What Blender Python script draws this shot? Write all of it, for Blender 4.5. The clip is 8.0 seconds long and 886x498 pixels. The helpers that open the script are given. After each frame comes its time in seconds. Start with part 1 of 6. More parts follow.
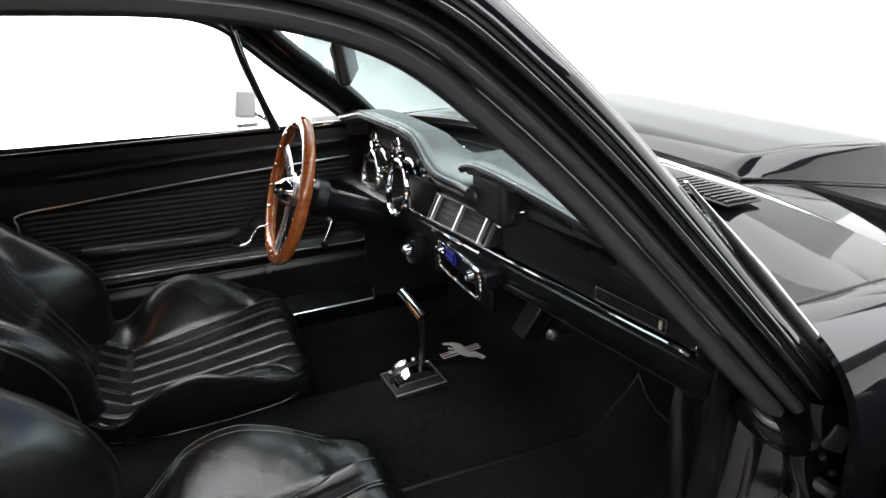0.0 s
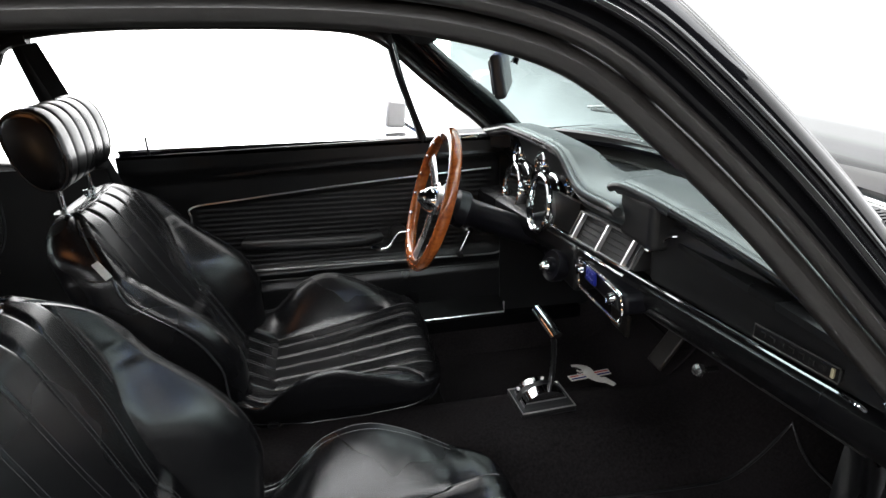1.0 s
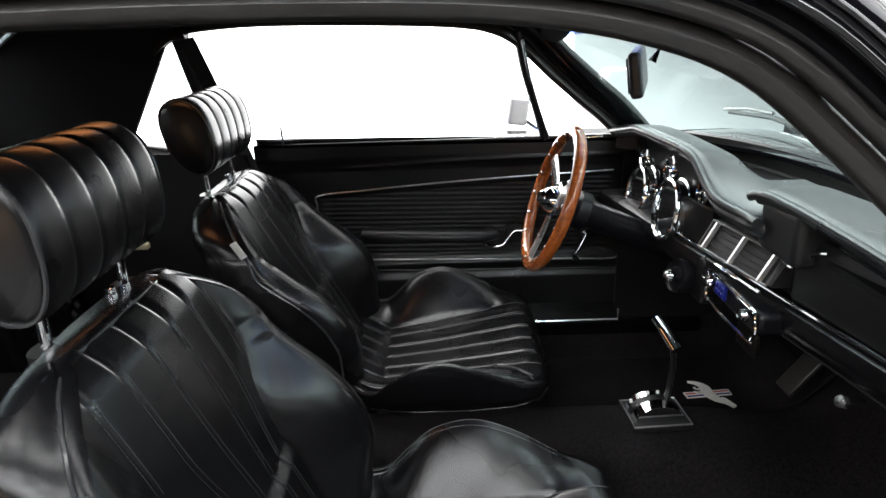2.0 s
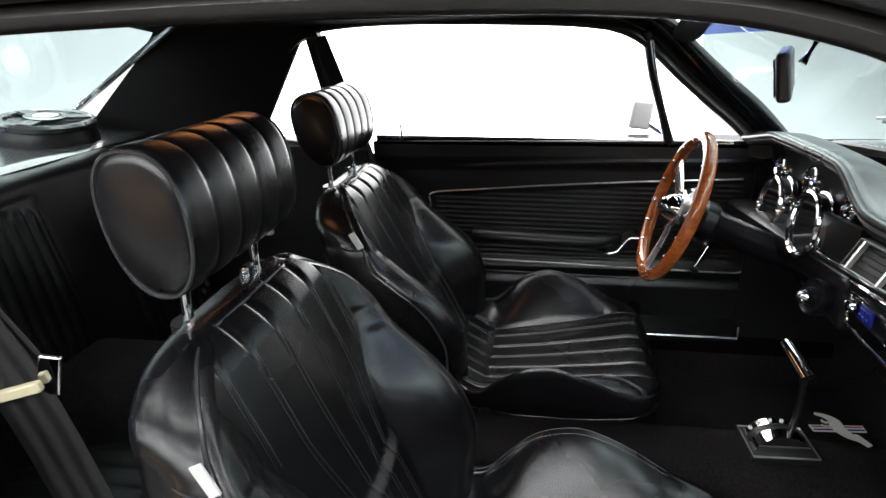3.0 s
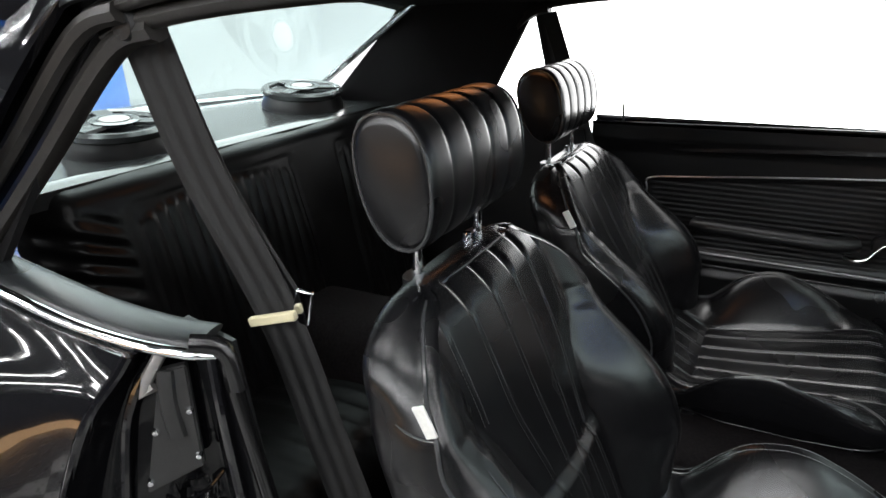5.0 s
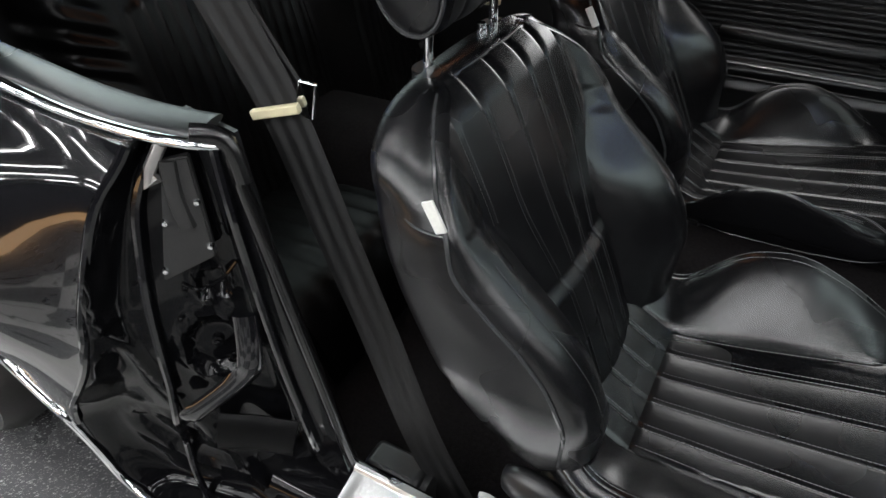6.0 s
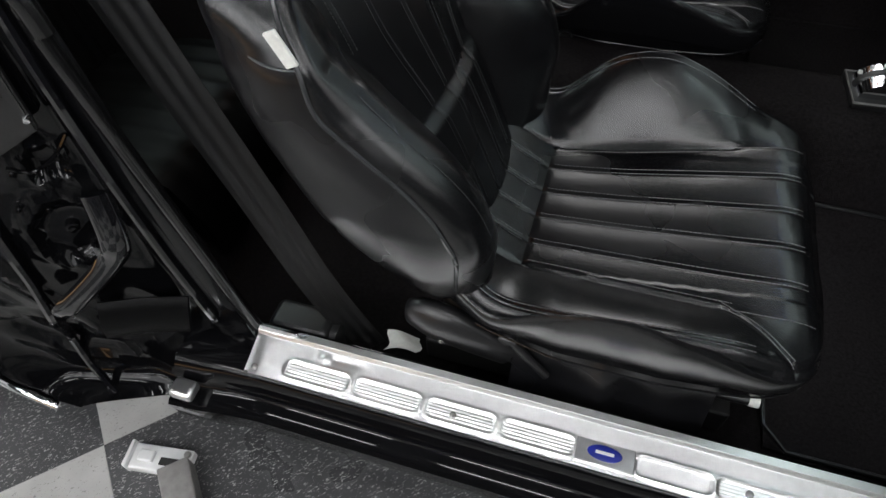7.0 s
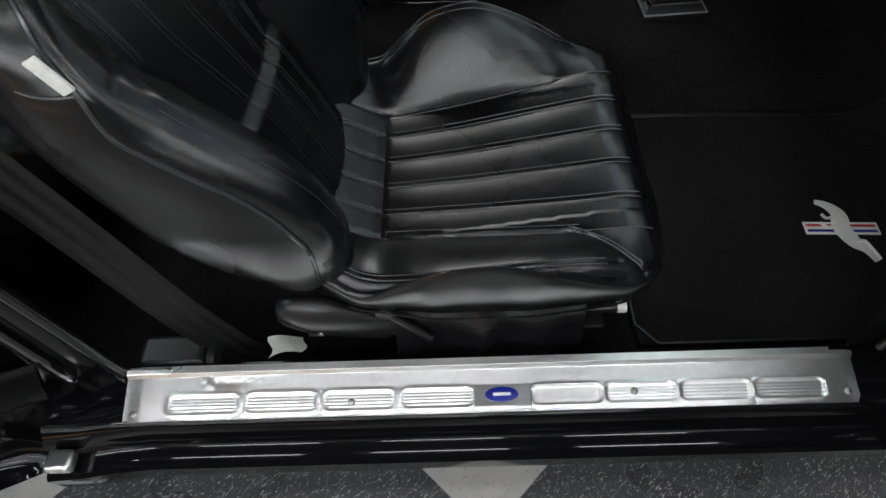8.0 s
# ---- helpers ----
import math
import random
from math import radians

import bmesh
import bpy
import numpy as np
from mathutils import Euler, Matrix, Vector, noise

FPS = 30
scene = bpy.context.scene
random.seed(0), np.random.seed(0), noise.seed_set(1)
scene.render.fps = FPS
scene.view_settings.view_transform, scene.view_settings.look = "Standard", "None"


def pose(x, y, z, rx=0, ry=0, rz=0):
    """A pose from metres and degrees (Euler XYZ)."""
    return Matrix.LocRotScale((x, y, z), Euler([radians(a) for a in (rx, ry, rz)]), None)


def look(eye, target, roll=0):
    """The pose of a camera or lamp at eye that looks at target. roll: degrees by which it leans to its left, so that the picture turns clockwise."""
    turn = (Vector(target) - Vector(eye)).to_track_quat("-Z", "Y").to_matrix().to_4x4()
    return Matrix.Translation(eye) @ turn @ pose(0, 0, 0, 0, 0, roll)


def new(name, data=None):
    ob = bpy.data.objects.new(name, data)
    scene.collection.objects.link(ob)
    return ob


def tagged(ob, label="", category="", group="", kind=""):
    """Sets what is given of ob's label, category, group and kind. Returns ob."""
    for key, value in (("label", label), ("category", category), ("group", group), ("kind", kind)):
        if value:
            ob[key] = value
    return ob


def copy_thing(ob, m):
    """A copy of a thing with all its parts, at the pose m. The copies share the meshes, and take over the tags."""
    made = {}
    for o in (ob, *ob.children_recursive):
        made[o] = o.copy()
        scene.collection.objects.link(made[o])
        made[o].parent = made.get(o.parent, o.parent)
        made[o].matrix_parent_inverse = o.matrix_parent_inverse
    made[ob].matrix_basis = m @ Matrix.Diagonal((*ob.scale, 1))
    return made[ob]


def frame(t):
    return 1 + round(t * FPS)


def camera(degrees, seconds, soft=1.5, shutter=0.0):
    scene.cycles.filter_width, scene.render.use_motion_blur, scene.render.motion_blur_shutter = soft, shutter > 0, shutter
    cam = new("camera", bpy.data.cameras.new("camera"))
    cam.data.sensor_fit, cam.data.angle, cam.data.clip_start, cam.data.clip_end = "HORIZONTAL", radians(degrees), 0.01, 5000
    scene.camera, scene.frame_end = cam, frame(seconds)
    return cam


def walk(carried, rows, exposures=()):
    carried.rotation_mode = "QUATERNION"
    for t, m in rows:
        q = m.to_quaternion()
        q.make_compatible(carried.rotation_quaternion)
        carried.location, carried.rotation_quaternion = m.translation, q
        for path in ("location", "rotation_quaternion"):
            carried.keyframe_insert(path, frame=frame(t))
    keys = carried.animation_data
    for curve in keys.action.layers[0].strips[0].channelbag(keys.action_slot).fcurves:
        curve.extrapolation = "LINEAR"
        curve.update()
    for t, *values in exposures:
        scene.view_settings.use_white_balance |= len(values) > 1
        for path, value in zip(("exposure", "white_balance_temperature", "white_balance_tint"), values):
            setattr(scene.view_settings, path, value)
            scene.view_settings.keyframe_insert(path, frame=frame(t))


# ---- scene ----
cam = camera(71.0, 8.0)
PATH = [
    (0, (0.286, -1.068, 1.24), (0.989, 0.646, 0.485), -1.9),
    (0.5, (0.272, -1.06, 1.244), (0.787, 0.731, 0.52), -2.0),
    (1, (0.263, -1.053, 1.239), (0.586, 0.792, 0.537), -2.0),
    (1.5, (0.253, -1.048, 1.24), (0.403, 0.819, 0.538), -2.0),
    (3, (0.22, -1.043, 1.234), (-0.124, 0.804, 0.55), -1.9),
    (3.5, (0.211, -1.046, 1.235), (-0.29, 0.766, 0.554), -1.8),
    (4, (0.196, -1.046, 1.232), (-0.462, 0.716, 0.553), -1.7),
    (4.2, (0.199, -1.045, 1.227), (-0.525, 0.694, 0.554), -1.7),
    (5.3, (0.186, -1.066, 1.225), (-0.777, 0.495, 0.428), -2.8),
    (5.5, (0.185, -1.064, 1.214), (-0.769, 0.441, 0.306), -2.7),
    (6, (0.177, -1.054, 1.192), (-0.638, 0.305, -0.028), -2.2),
    (6.5, (0.179, -1.041, 1.172), (-0.412, 0.191, -0.288), -1.8),
    (7, (0.194, -1.035, 1.156), (-0.208, 0.142, -0.41), -2.4),
    (7.5, (0.212, -1.034, 1.151), (-0.015, 0.124, -0.464), -3.0),
    (8, (0.23, -1.032, 1.153), (0.197, 0.14, -0.467), -3.2),
]
walk(cam, [(t, look(eye, target, roll)) for t, eye, target, roll in PATH], [(0, 0.05), (4.0, 0.0), (5.5, -0.05), (6.0, -0.15), (7.0, -0.52), (8.0, -0.64)])

# ---- world and light ----
world = bpy.data.worlds.new("studio")
scene.world = world
world.use_nodes = True
world.node_tree.nodes["Background"].inputs[0].default_value = (0.75, 0.85, 1.0, 1)
world.node_tree.nodes["Background"].inputs[1].default_value = 0.006
scene.view_settings.exposure = 0.0


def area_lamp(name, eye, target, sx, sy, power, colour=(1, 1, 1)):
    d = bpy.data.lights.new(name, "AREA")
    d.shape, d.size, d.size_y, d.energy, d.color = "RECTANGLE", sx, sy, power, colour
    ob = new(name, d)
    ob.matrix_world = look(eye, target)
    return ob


# unseen fill lamp that stands in for the ceiling strips
area_lamp("fill_lamp", (-0.6, -3.8, 3.35), (-0.1, 0.0, 0.6), 4.6, 1.7, 130, (0.96, 0.98, 1.0))
# unseen fill lamp added to brighten hood and fender
area_lamp("fill_lamp", (3.7, -1.3, 3.55), (3.2, -1.0, 0.5), 2.8, 2.0, 85, (0.96, 0.98, 1.0))


# ---- tools ----
def make_mesh(name, verts, faces, smooth=True):
    me = bpy.data.meshes.new(name)
    me.from_pydata([tuple(v) for v in verts], [], [tuple(f) for f in faces])
    me.validate()
    if smooth:
        me.polygons.foreach_set("use_smooth", [True] * len(me.polygons))
    return me


def tidy(me, angle=40):
    """Consistent normals, welded doubles, sharp edges past an angle."""
    bm = bmesh.new()
    bm.from_mesh(me)
    bmesh.ops.remove_doubles(bm, verts=bm.verts, dist=1e-5)
    bmesh.ops.recalc_face_normals(bm, faces=bm.faces)
    for e in bm.edges:
        if len(e.link_faces) == 2 and e.calc_face_angle(0) > radians(angle):
            e.smooth = False
    for f in bm.faces:
        f.smooth = True
    bm.to_mesh(me)
    bm.free()
    return me


def part(name, me, material, parent=None, label=""):
    """Links a mesh (or bmesh) as one object under its thing."""
    if isinstance(me, bmesh.types.BMesh):
        bm, me = me, bpy.data.meshes.new(name)
        bm.to_mesh(me)
        bm.free()
    ob = new(name, me)
    if material is not None and not me.materials:
        for m in material if isinstance(material, (list, tuple)) else [material]:
            me.materials.append(m)
    if parent is not None:
        ob.parent = parent
    if label:
        ob["label"] = label
    return ob


def thing(name, label, category, group="", kind=""):
    return tagged(new(name), label, category, group, kind)


def loft(rings, caps=True, close_u=True, close_v=False):
    """Rings of equal length, joined one to the next."""
    n, m = len(rings), len(rings[0])
    verts = [v for r in rings for v in r]
    faces = []
    for i in range(n if close_v else n - 1):
        j = (i + 1) % n
        for k in range(m if close_u else m - 1):
            l = (k + 1) % m
            faces.append((i * m + k, i * m + l, j * m + l, j * m + k))
    if caps and close_u and not close_v:
        faces.append(tuple(range(m)))
        faces.append(tuple((n - 1) * m + k for k in range(m)))
    return tidy(make_mesh("loft", verts, faces))


def smooth_path(pts, n=8, closed=False):
    """Catmull-Rom through points, n steps a stretch."""
    pts = [Vector(p) for p in pts]
    out, c = [], len(pts)
    for i in range(c if closed else c - 1):
        if closed:
            a, b, d, e = pts[i - 1], pts[i], pts[(i + 1) % c], pts[(i + 2) % c]
        else:
            a, b, d, e = pts[max(i - 1, 0)], pts[i], pts[i + 1], pts[min(i + 2, c - 1)]
        for k in range(n):
            t = k / n
            out.append(0.5 * (2 * b + (d - a) * t + (2 * a - 5 * b + 4 * d - e) * t * t + (3 * b - a - 3 * d + e) * t ** 3))
    if not closed:
        out.append(pts[-1])
    return out


def sweep(path, profile, up=(0, 0, 1), closed=False, caps=True, scale=None):
    """A closed profile of (side, up) pairs carried along a path."""
    path = [Vector(p) for p in path]
    rings, n = [], len(path)
    for i, p in enumerate(path):
        if closed:
            d = path[(i + 1) % n] - path[i - 1]
        else:
            d = path[min(i + 1, n - 1)] - path[max(i - 1, 0)]
        d.normalize()
        u = Vector(up[i] if isinstance(up, list) else up)
        side = d.cross(u)
        if side.length < 1e-4:
            side = d.cross(Vector((1, 0, 0)))
        side.normalize()
        u = side.cross(d)
        s = scale[i] if scale else 1
        rings.append([p + side * a * s + u * b * s for a, b in profile])
    return loft(rings, caps, True, closed)


def circle(r, n=8, sx=1.0, sy=1.0):
    return [(r * sx * math.cos(2 * math.pi * k / n), r * sy * math.sin(2 * math.pi * k / n)) for k in range(n)]


def tube(path, r, n=8, closed=False, up=(0, 0, 1)):
    return sweep(path, circle(r, n), up, closed)


def box(x0, x1, y0, y1, z0, z1, bevel=0.004, segments=2):
    bm = bmesh.new()
    bmesh.ops.create_cube(bm, size=1)
    for v in bm.verts:
        v.co = Vector(((x0 + x1) / 2 + v.co.x * (x1 - x0), (y0 + y1) / 2 + v.co.y * (y1 - y0), (z0 + z1) / 2 + v.co.z * (z1 - z0)))
    if bevel:
        bmesh.ops.bevel(bm, geom=list(bm.edges), offset=bevel, segments=segments, affect="EDGES", profile=0.5)
    me = bpy.data.meshes.new("box")
    bm.to_mesh(me)
    bm.free()
    tidy(me, 50)
    for p in me.polygons:
        p.use_smooth = max(abs(c) for c in p.normal) < 0.999
    return me


def lathe(profile, n=32, at=(0, 0, 0), axis=(0, 0, 1), sx=1.0):
    """Turns (radius, height) pairs about an axis."""
    q = Vector((0, 0, 1)).rotation_difference(Vector(axis))
    rings = []
    for r, h in profile:
        rings.append([Vector(at) + q @ Vector((max(r, 1e-4) * sx * math.cos(2 * math.pi * k / n), max(r, 1e-4) * math.sin(2 * math.pi * k / n), h)) for k in range(n)])
    return loft(rings)


def join(meshes, angle=40):
    bm = bmesh.new()
    for me in meshes:
        bm.from_mesh(me)
    out = bpy.data.meshes.new("joined")
    bm.to_mesh(out)
    bm.free()
    return out


def moved(me, m):
    me = me.copy()
    me.transform(m)
    return me


def sheet(f, us, vs, thick=0.0, direction=None):
    """A sheet f(u, v), with a back face when thick."""
    rows = [[Vector(f(u, v)) for v in vs] for u in us]
    n, m = len(us), len(vs)
    verts = [p for r in rows for p in r]
    faces = [(i * m + k, i * m + k + 1, (i + 1) * m + k + 1, (i + 1) * m + k) for i in range(n - 1) for k in range(m - 1)]
    me = make_mesh("sheet", verts, faces)
    if thick:
        bm = bmesh.new()
        bm.from_mesh(me)
        bmesh.ops.recalc_face_normals(bm, faces=bm.faces)
        d = Vector(direction) * thick
        res = bmesh.ops.extrude_face_region(bm, geom=list(bm.faces))
        for v in (g for g in res["geom"] if isinstance(g, bmesh.types.BMVert)):
            v.co += d
        bm.to_mesh(me)
        bm.free()
    return tidy(me)


def steps(a, b, n):
    return [a + (b - a) * i / (n - 1) for i in range(n)]


def lerp_table(table, x):
    """Smoothed look-up in rows of (x, value)."""
    if x <= table[0][0]:
        return table[0][1]
    for (a, p), (b, q) in zip(table, table[1:]):
        if x <= b:
            t = (x - a) / (b - a)
            return p + (q - p) * t
    return table[-1][1]


def soft(table, x, w):
    """lerp_table averaged over a window, so that corners round off."""
    return sum(lerp_table(table, x + w * (k / 3 - 1)) for k in range(7)) / 7


def bump01(x):
    x = max(0.0, min(1.0, x))
    return x * x * (3 - 2 * x)


# ---- materials ----
def material(name, base, rough=0.5, metal=0.0, noise_scale=60.0, vary=0.15, bump=0.0, bump_scale=300.0, coat=0.0, rough_vary=0.08, spec=0.5, second=None, second_scale=3.0, wave=0.0):
    """Principled, with colour and roughness that vary at two scales and a fine relief."""
    m = bpy.data.materials.new(name)
    m.use_nodes = True
    nt = m.node_tree
    b = nt.nodes["Principled BSDF"]
    b.inputs["Metallic"].default_value = metal
    b.inputs["Specular IOR Level"].default_value = spec
    b.inputs["Coat Weight"].default_value = coat
    b.inputs["Coat Roughness"].default_value = 0.03
    co = nt.nodes.new("ShaderNodeTexCoord")
    n1 = nt.nodes.new("ShaderNodeTexNoise")
    n1.inputs["Scale"].default_value = noise_scale
    n1.inputs["Detail"].default_value = 4
    n2 = nt.nodes.new("ShaderNodeTexNoise")
    n2.inputs["Scale"].default_value = second_scale
    n2.inputs["Detail"].default_value = 3
    nt.links.new(co.outputs["Object"], n1.inputs["Vector"])
    nt.links.new(co.outputs["Object"], n2.inputs["Vector"])
    add = nt.nodes.new("ShaderNodeMath")
    add.operation = "ADD"
    nt.links.new(n1.outputs["Fac"], add.inputs[0])
    nt.links.new(n2.outputs["Fac"], add.inputs[1])
    ramp = nt.nodes.new("ShaderNodeMapRange")
    ramp.inputs["From Min"].default_value, ramp.inputs["From Max"].default_value = 0.6, 1.4
    nt.links.new(add.outputs[0], ramp.inputs["Value"])
    mix = nt.nodes.new("ShaderNodeMix")
    mix.data_type = "RGBA"
    lo = second or tuple(c * (1 - vary) for c in base)
    mix.inputs["A"].default_value = (*lo, 1)
    mix.inputs["B"].default_value = (*[min(1, c * (1 + vary)) for c in base], 1)
    nt.links.new(ramp.outputs[0], mix.inputs["Factor"])
    nt.links.new(mix.outputs["Result"], b.inputs["Base Color"])
    rr = nt.nodes.new("ShaderNodeMapRange")
    rr.inputs["From Min"].default_value, rr.inputs["From Max"].default_value = 0.3, 0.7
    rr.inputs["To Min"].default_value, rr.inputs["To Max"].default_value = max(0.0, rough - rough_vary), min(1, rough + rough_vary)
    nt.links.new(n2.outputs["Fac"], rr.inputs["Value"])
    nt.links.new(rr.outputs[0], b.inputs["Roughness"])
    if bump:
        n3 = nt.nodes.new("ShaderNodeTexNoise")
        n3.inputs["Scale"].default_value = bump_scale
        n3.inputs["Detail"].default_value = 6
        nt.links.new(co.outputs["Object"], n3.inputs["Vector"])
        bp = nt.nodes.new("ShaderNodeBump")
        bp.inputs["Strength"].default_value = bump
        bp.inputs["Distance"].default_value = 0.002
        nt.links.new(n3.outputs["Fac"], bp.inputs["Height"])
        nt.links.new(bp.outputs[0], b.inputs["Normal"])
        if wave:
            n4 = nt.nodes.new("ShaderNodeTexNoise")
            n4.inputs["Scale"].default_value = 22
            n4.inputs["Detail"].default_value = 2
            nt.links.new(co.outputs["Object"], n4.inputs["Vector"])
            b2 = nt.nodes.new("ShaderNodeBump")
            b2.inputs["Strength"].default_value = wave
            b2.inputs["Distance"].default_value = 0.006
            nt.links.new(n4.outputs["Fac"], b2.inputs["Height"])
            nt.links.new(b2.outputs[0], bp.inputs["Normal"])
    return m


LEATHER = material("black_leather", (0.0049, 0.0049, 0.0056), 0.28, bump=0.015, bump_scale=420, rough_vary=0.05, vary=0.2, spec=0.48, wave=0.03)
VINYL = material("black_vinyl", (0.0075, 0.0078, 0.0084), 0.34, bump=0.2, bump_scale=420, vary=0.2)
PAD = material("dash_pad_vinyl", (0.014, 0.0155, 0.0165), 0.29, bump=0.12, bump_scale=500, vary=0.15, spec=0.85)
# vinyl darkened for the shade over the rear cushion
DARKVINYL = material("darkened_black_vinyl", (0.0022, 0.0022, 0.0024), 0.45, spec=0.09, bump=0.1, bump_scale=200)
# rear vinyl toned down against the light through the open door
REARVINYL = material("dimmed_rear_vinyl", (0.004, 0.004, 0.0043), 0.36, spec=0.26, bump=0.05, bump_scale=300, vary=0.2)
SHELF = material("shelf_vinyl", (0.03, 0.033, 0.034), 0.17, bump=0.05, bump_scale=200, vary=0.15, spec=0.8)
PAINT = material("black_paint", (0.004, 0.004, 0.005), 0.12, coat=1.0, rough_vary=0.03, vary=0.1, spec=0.08)
JAMB = material("black_jamb_paint", (0.003, 0.003, 0.0035), 0.12, spec=0.05, coat=0.3, bump=0.05, bump_scale=40, rough_vary=0.05)
SATINBLACK = material("satin_black_paint", (0.005, 0.005, 0.0053), 0.17, spec=0.6, bump=0.06, bump_scale=30, rough_vary=0.1)
RUBBER = material("black_rubber", (0.017, 0.0155, 0.0142), 0.34, bump=0.15, bump_scale=180, vary=0.3)
CARPET = material("black_carpet", (0.0108, 0.0094, 0.0100), 0.95, noise_scale=170, vary=0.85, bump=1.0, bump_scale=700, spec=0.06)
MATCARPET = material("mat_carpet", (0.0135, 0.0120, 0.0128), 0.95, noise_scale=210, vary=0.85, bump=1.0, bump_scale=900, spec=0.06)
FABRIC = material("black_headliner", (0.008, 0.008, 0.0086), 0.9, noise_scale=500, vary=0.4, bump=0.5, bump_scale=800, spec=0.2)
PLASTIC = material("black_plastic", (0.008, 0.008, 0.0085), 0.38, bump=0.1, bump_scale=300)
CHROME = material("chrome", (0.82, 0.83, 0.84), 0.07, 1.0, vary=0.04, rough_vary=0.03)
ALU = material("polished_aluminium", (0.82, 0.82, 0.82), 0.32, 1.0, noise_scale=90, vary=0.08, rough_vary=0.08, bump=0.06, bump_scale=90)
STEEL = material("dull_steel", (0.35, 0.34, 0.33), 0.42, 0.9, vary=0.25, bump=0.1)
SATIN = material("pale_satin_metal", (0.80, 0.80, 0.80), 0.45, 0.3, vary=0.05)
GREYMETAL = material("grey_metal", (0.011, 0.011, 0.011), 0.5, 0.0, vary=0.2, bump=0.1)
WEB = material("belt_webbing", (0.0055, 0.0054, 0.0056), 0.5, spec=0.35, noise_scale=300, vary=0.3, bump=0.4, bump_scale=900)
CREAM = material("cream_plastic", (0.55, 0.50, 0.33), 0.5, vary=0.15)
WHITE = material("white_cloth", (0.72, 0.72, 0.68), 0.7, vary=0.12, noise_scale=200, bump=0.2)
THREAD_DARK = material("dark_thread", (0.022, 0.0225, 0.0235), 0.6, vary=0.3, noise_scale=900)
THREAD = material("grey_thread", (0.09, 0.092, 0.095), 0.6, vary=0.3, noise_scale=900)
PIPING = material("piping", (0.03, 0.031, 0.033), 0.22, vary=0.1)
GLOVE = material("satin_black_panel", (0.0085, 0.0085, 0.009), 0.5, spec=0.4, bump=0.1, bump_scale=600, vary=0.15)
GAUGE = material("gauge_face", (0.006, 0.006, 0.008), 0.3, vary=0.1, spec=0.25)
BLUE = material("blue_enamel", (0.012, 0.02, 0.22), 0.25, vary=0.1)
RED = material("red_stitch", (0.45, 0.03, 0.03), 0.6, vary=0.2, noise_scale=500)
WALLGREY = material("grey_wall", (0.03, 0.03, 0.033), 0.8, vary=0.15, noise_scale=4)
CEILING = material("dark_ceiling", (0.03, 0.03, 0.033), 0.9, vary=0.2, noise_scale=4)


def wood_material():
    m = material("mahogany", (0.30, 0.075, 0.018), 0.16, coat=0.8, rough_vary=0.04)
    nt = m.node_tree
    b = nt.nodes["Principled BSDF"]
    co = nt.nodes["Texture Coordinate"]
    mp = nt.nodes.new("ShaderNodeMapping")
    mp.inputs["Scale"].default_value = (6, 25, 25)
    n = nt.nodes.new("ShaderNodeTexNoise")
    n.inputs["Scale"].default_value = 3
    n.inputs["Detail"].default_value = 6
    n.inputs["Distortion"].default_value = 1.2
    r = nt.nodes.new("ShaderNodeValToRGB")
    r.color_ramp.elements[0].position, r.color_ramp.elements[0].color = 0.25, (0.20, 0.045, 0.010, 1)
    r.color_ramp.elements[1].position, r.color_ramp.elements[1].color = 0.8, (0.44, 0.125, 0.026, 1)
    nt.links.new(co.outputs["Object"], mp.inputs["Vector"])
    nt.links.new(mp.outputs[0], n.inputs["Vector"])
    nt.links.new(n.outputs["Fac"], r.inputs[0])
    nt.links.new(r.outputs[0], b.inputs["Base Color"])
    return m


WOOD = wood_material()


def glass_material(name, tint):
    m = bpy.data.materials.new(name)
    m.use_nodes = True
    nt = m.node_tree
    nt.nodes.remove(nt.nodes["Principled BSDF"])
    tr = nt.nodes.new("ShaderNodeBsdfTransparent")
    tr.inputs[0].default_value = (*tint, 1)
    gl = nt.nodes.new("ShaderNodeBsdfGlossy")
    gl.inputs["Roughness"].default_value = 0.0
    lw = nt.nodes.new("ShaderNodeLayerWeight")
    lw.inputs[0].default_value = 0.5
    pw = nt.nodes.new("ShaderNodeMath")
    pw.operation = "POWER"
    pw.inputs[1].default_value = 4.0
    nt.links.new(lw.outputs["Facing"], pw.inputs[0])
    fr = nt.nodes.new("ShaderNodeMath")
    fr.operation = "MULTIPLY_ADD"
    fr.inputs[1].default_value, fr.inputs[2].default_value = 0.6, 0.025
    nt.links.new(pw.outputs[0], fr.inputs[0])
    mx = nt.nodes.new("ShaderNodeMixShader")
    nt.links.new(fr.outputs[0], mx.inputs[0])
    nt.links.new(tr.outputs[0], mx.inputs[1])
    nt.links.new(gl.outputs[0], mx.inputs[2])
    nt.links.new(mx.outputs[0], nt.nodes["Material Output"].inputs[0])
    return m


GLASS = glass_material("tinted_glass", (0.85, 0.93, 0.925))
SHADE = glass_material("blue_shade_glass", (0.60, 0.66, 0.98))
CLEAR = glass_material("clear_glass", (0.97, 0.98, 0.98))


def glow_material(name, colour, strength, base=0.85):
    m = bpy.data.materials.new(name)
    m.use_nodes = True
    b = m.node_tree.nodes["Principled BSDF"]
    b.inputs["Base Color"].default_value = (base, base, base, 1)
    b.inputs["Roughness"].default_value = 0.8
    b.inputs["Emission Color"].default_value = (*colour, 1)
    b.inputs["Emission Strength"].default_value = strength
    return m


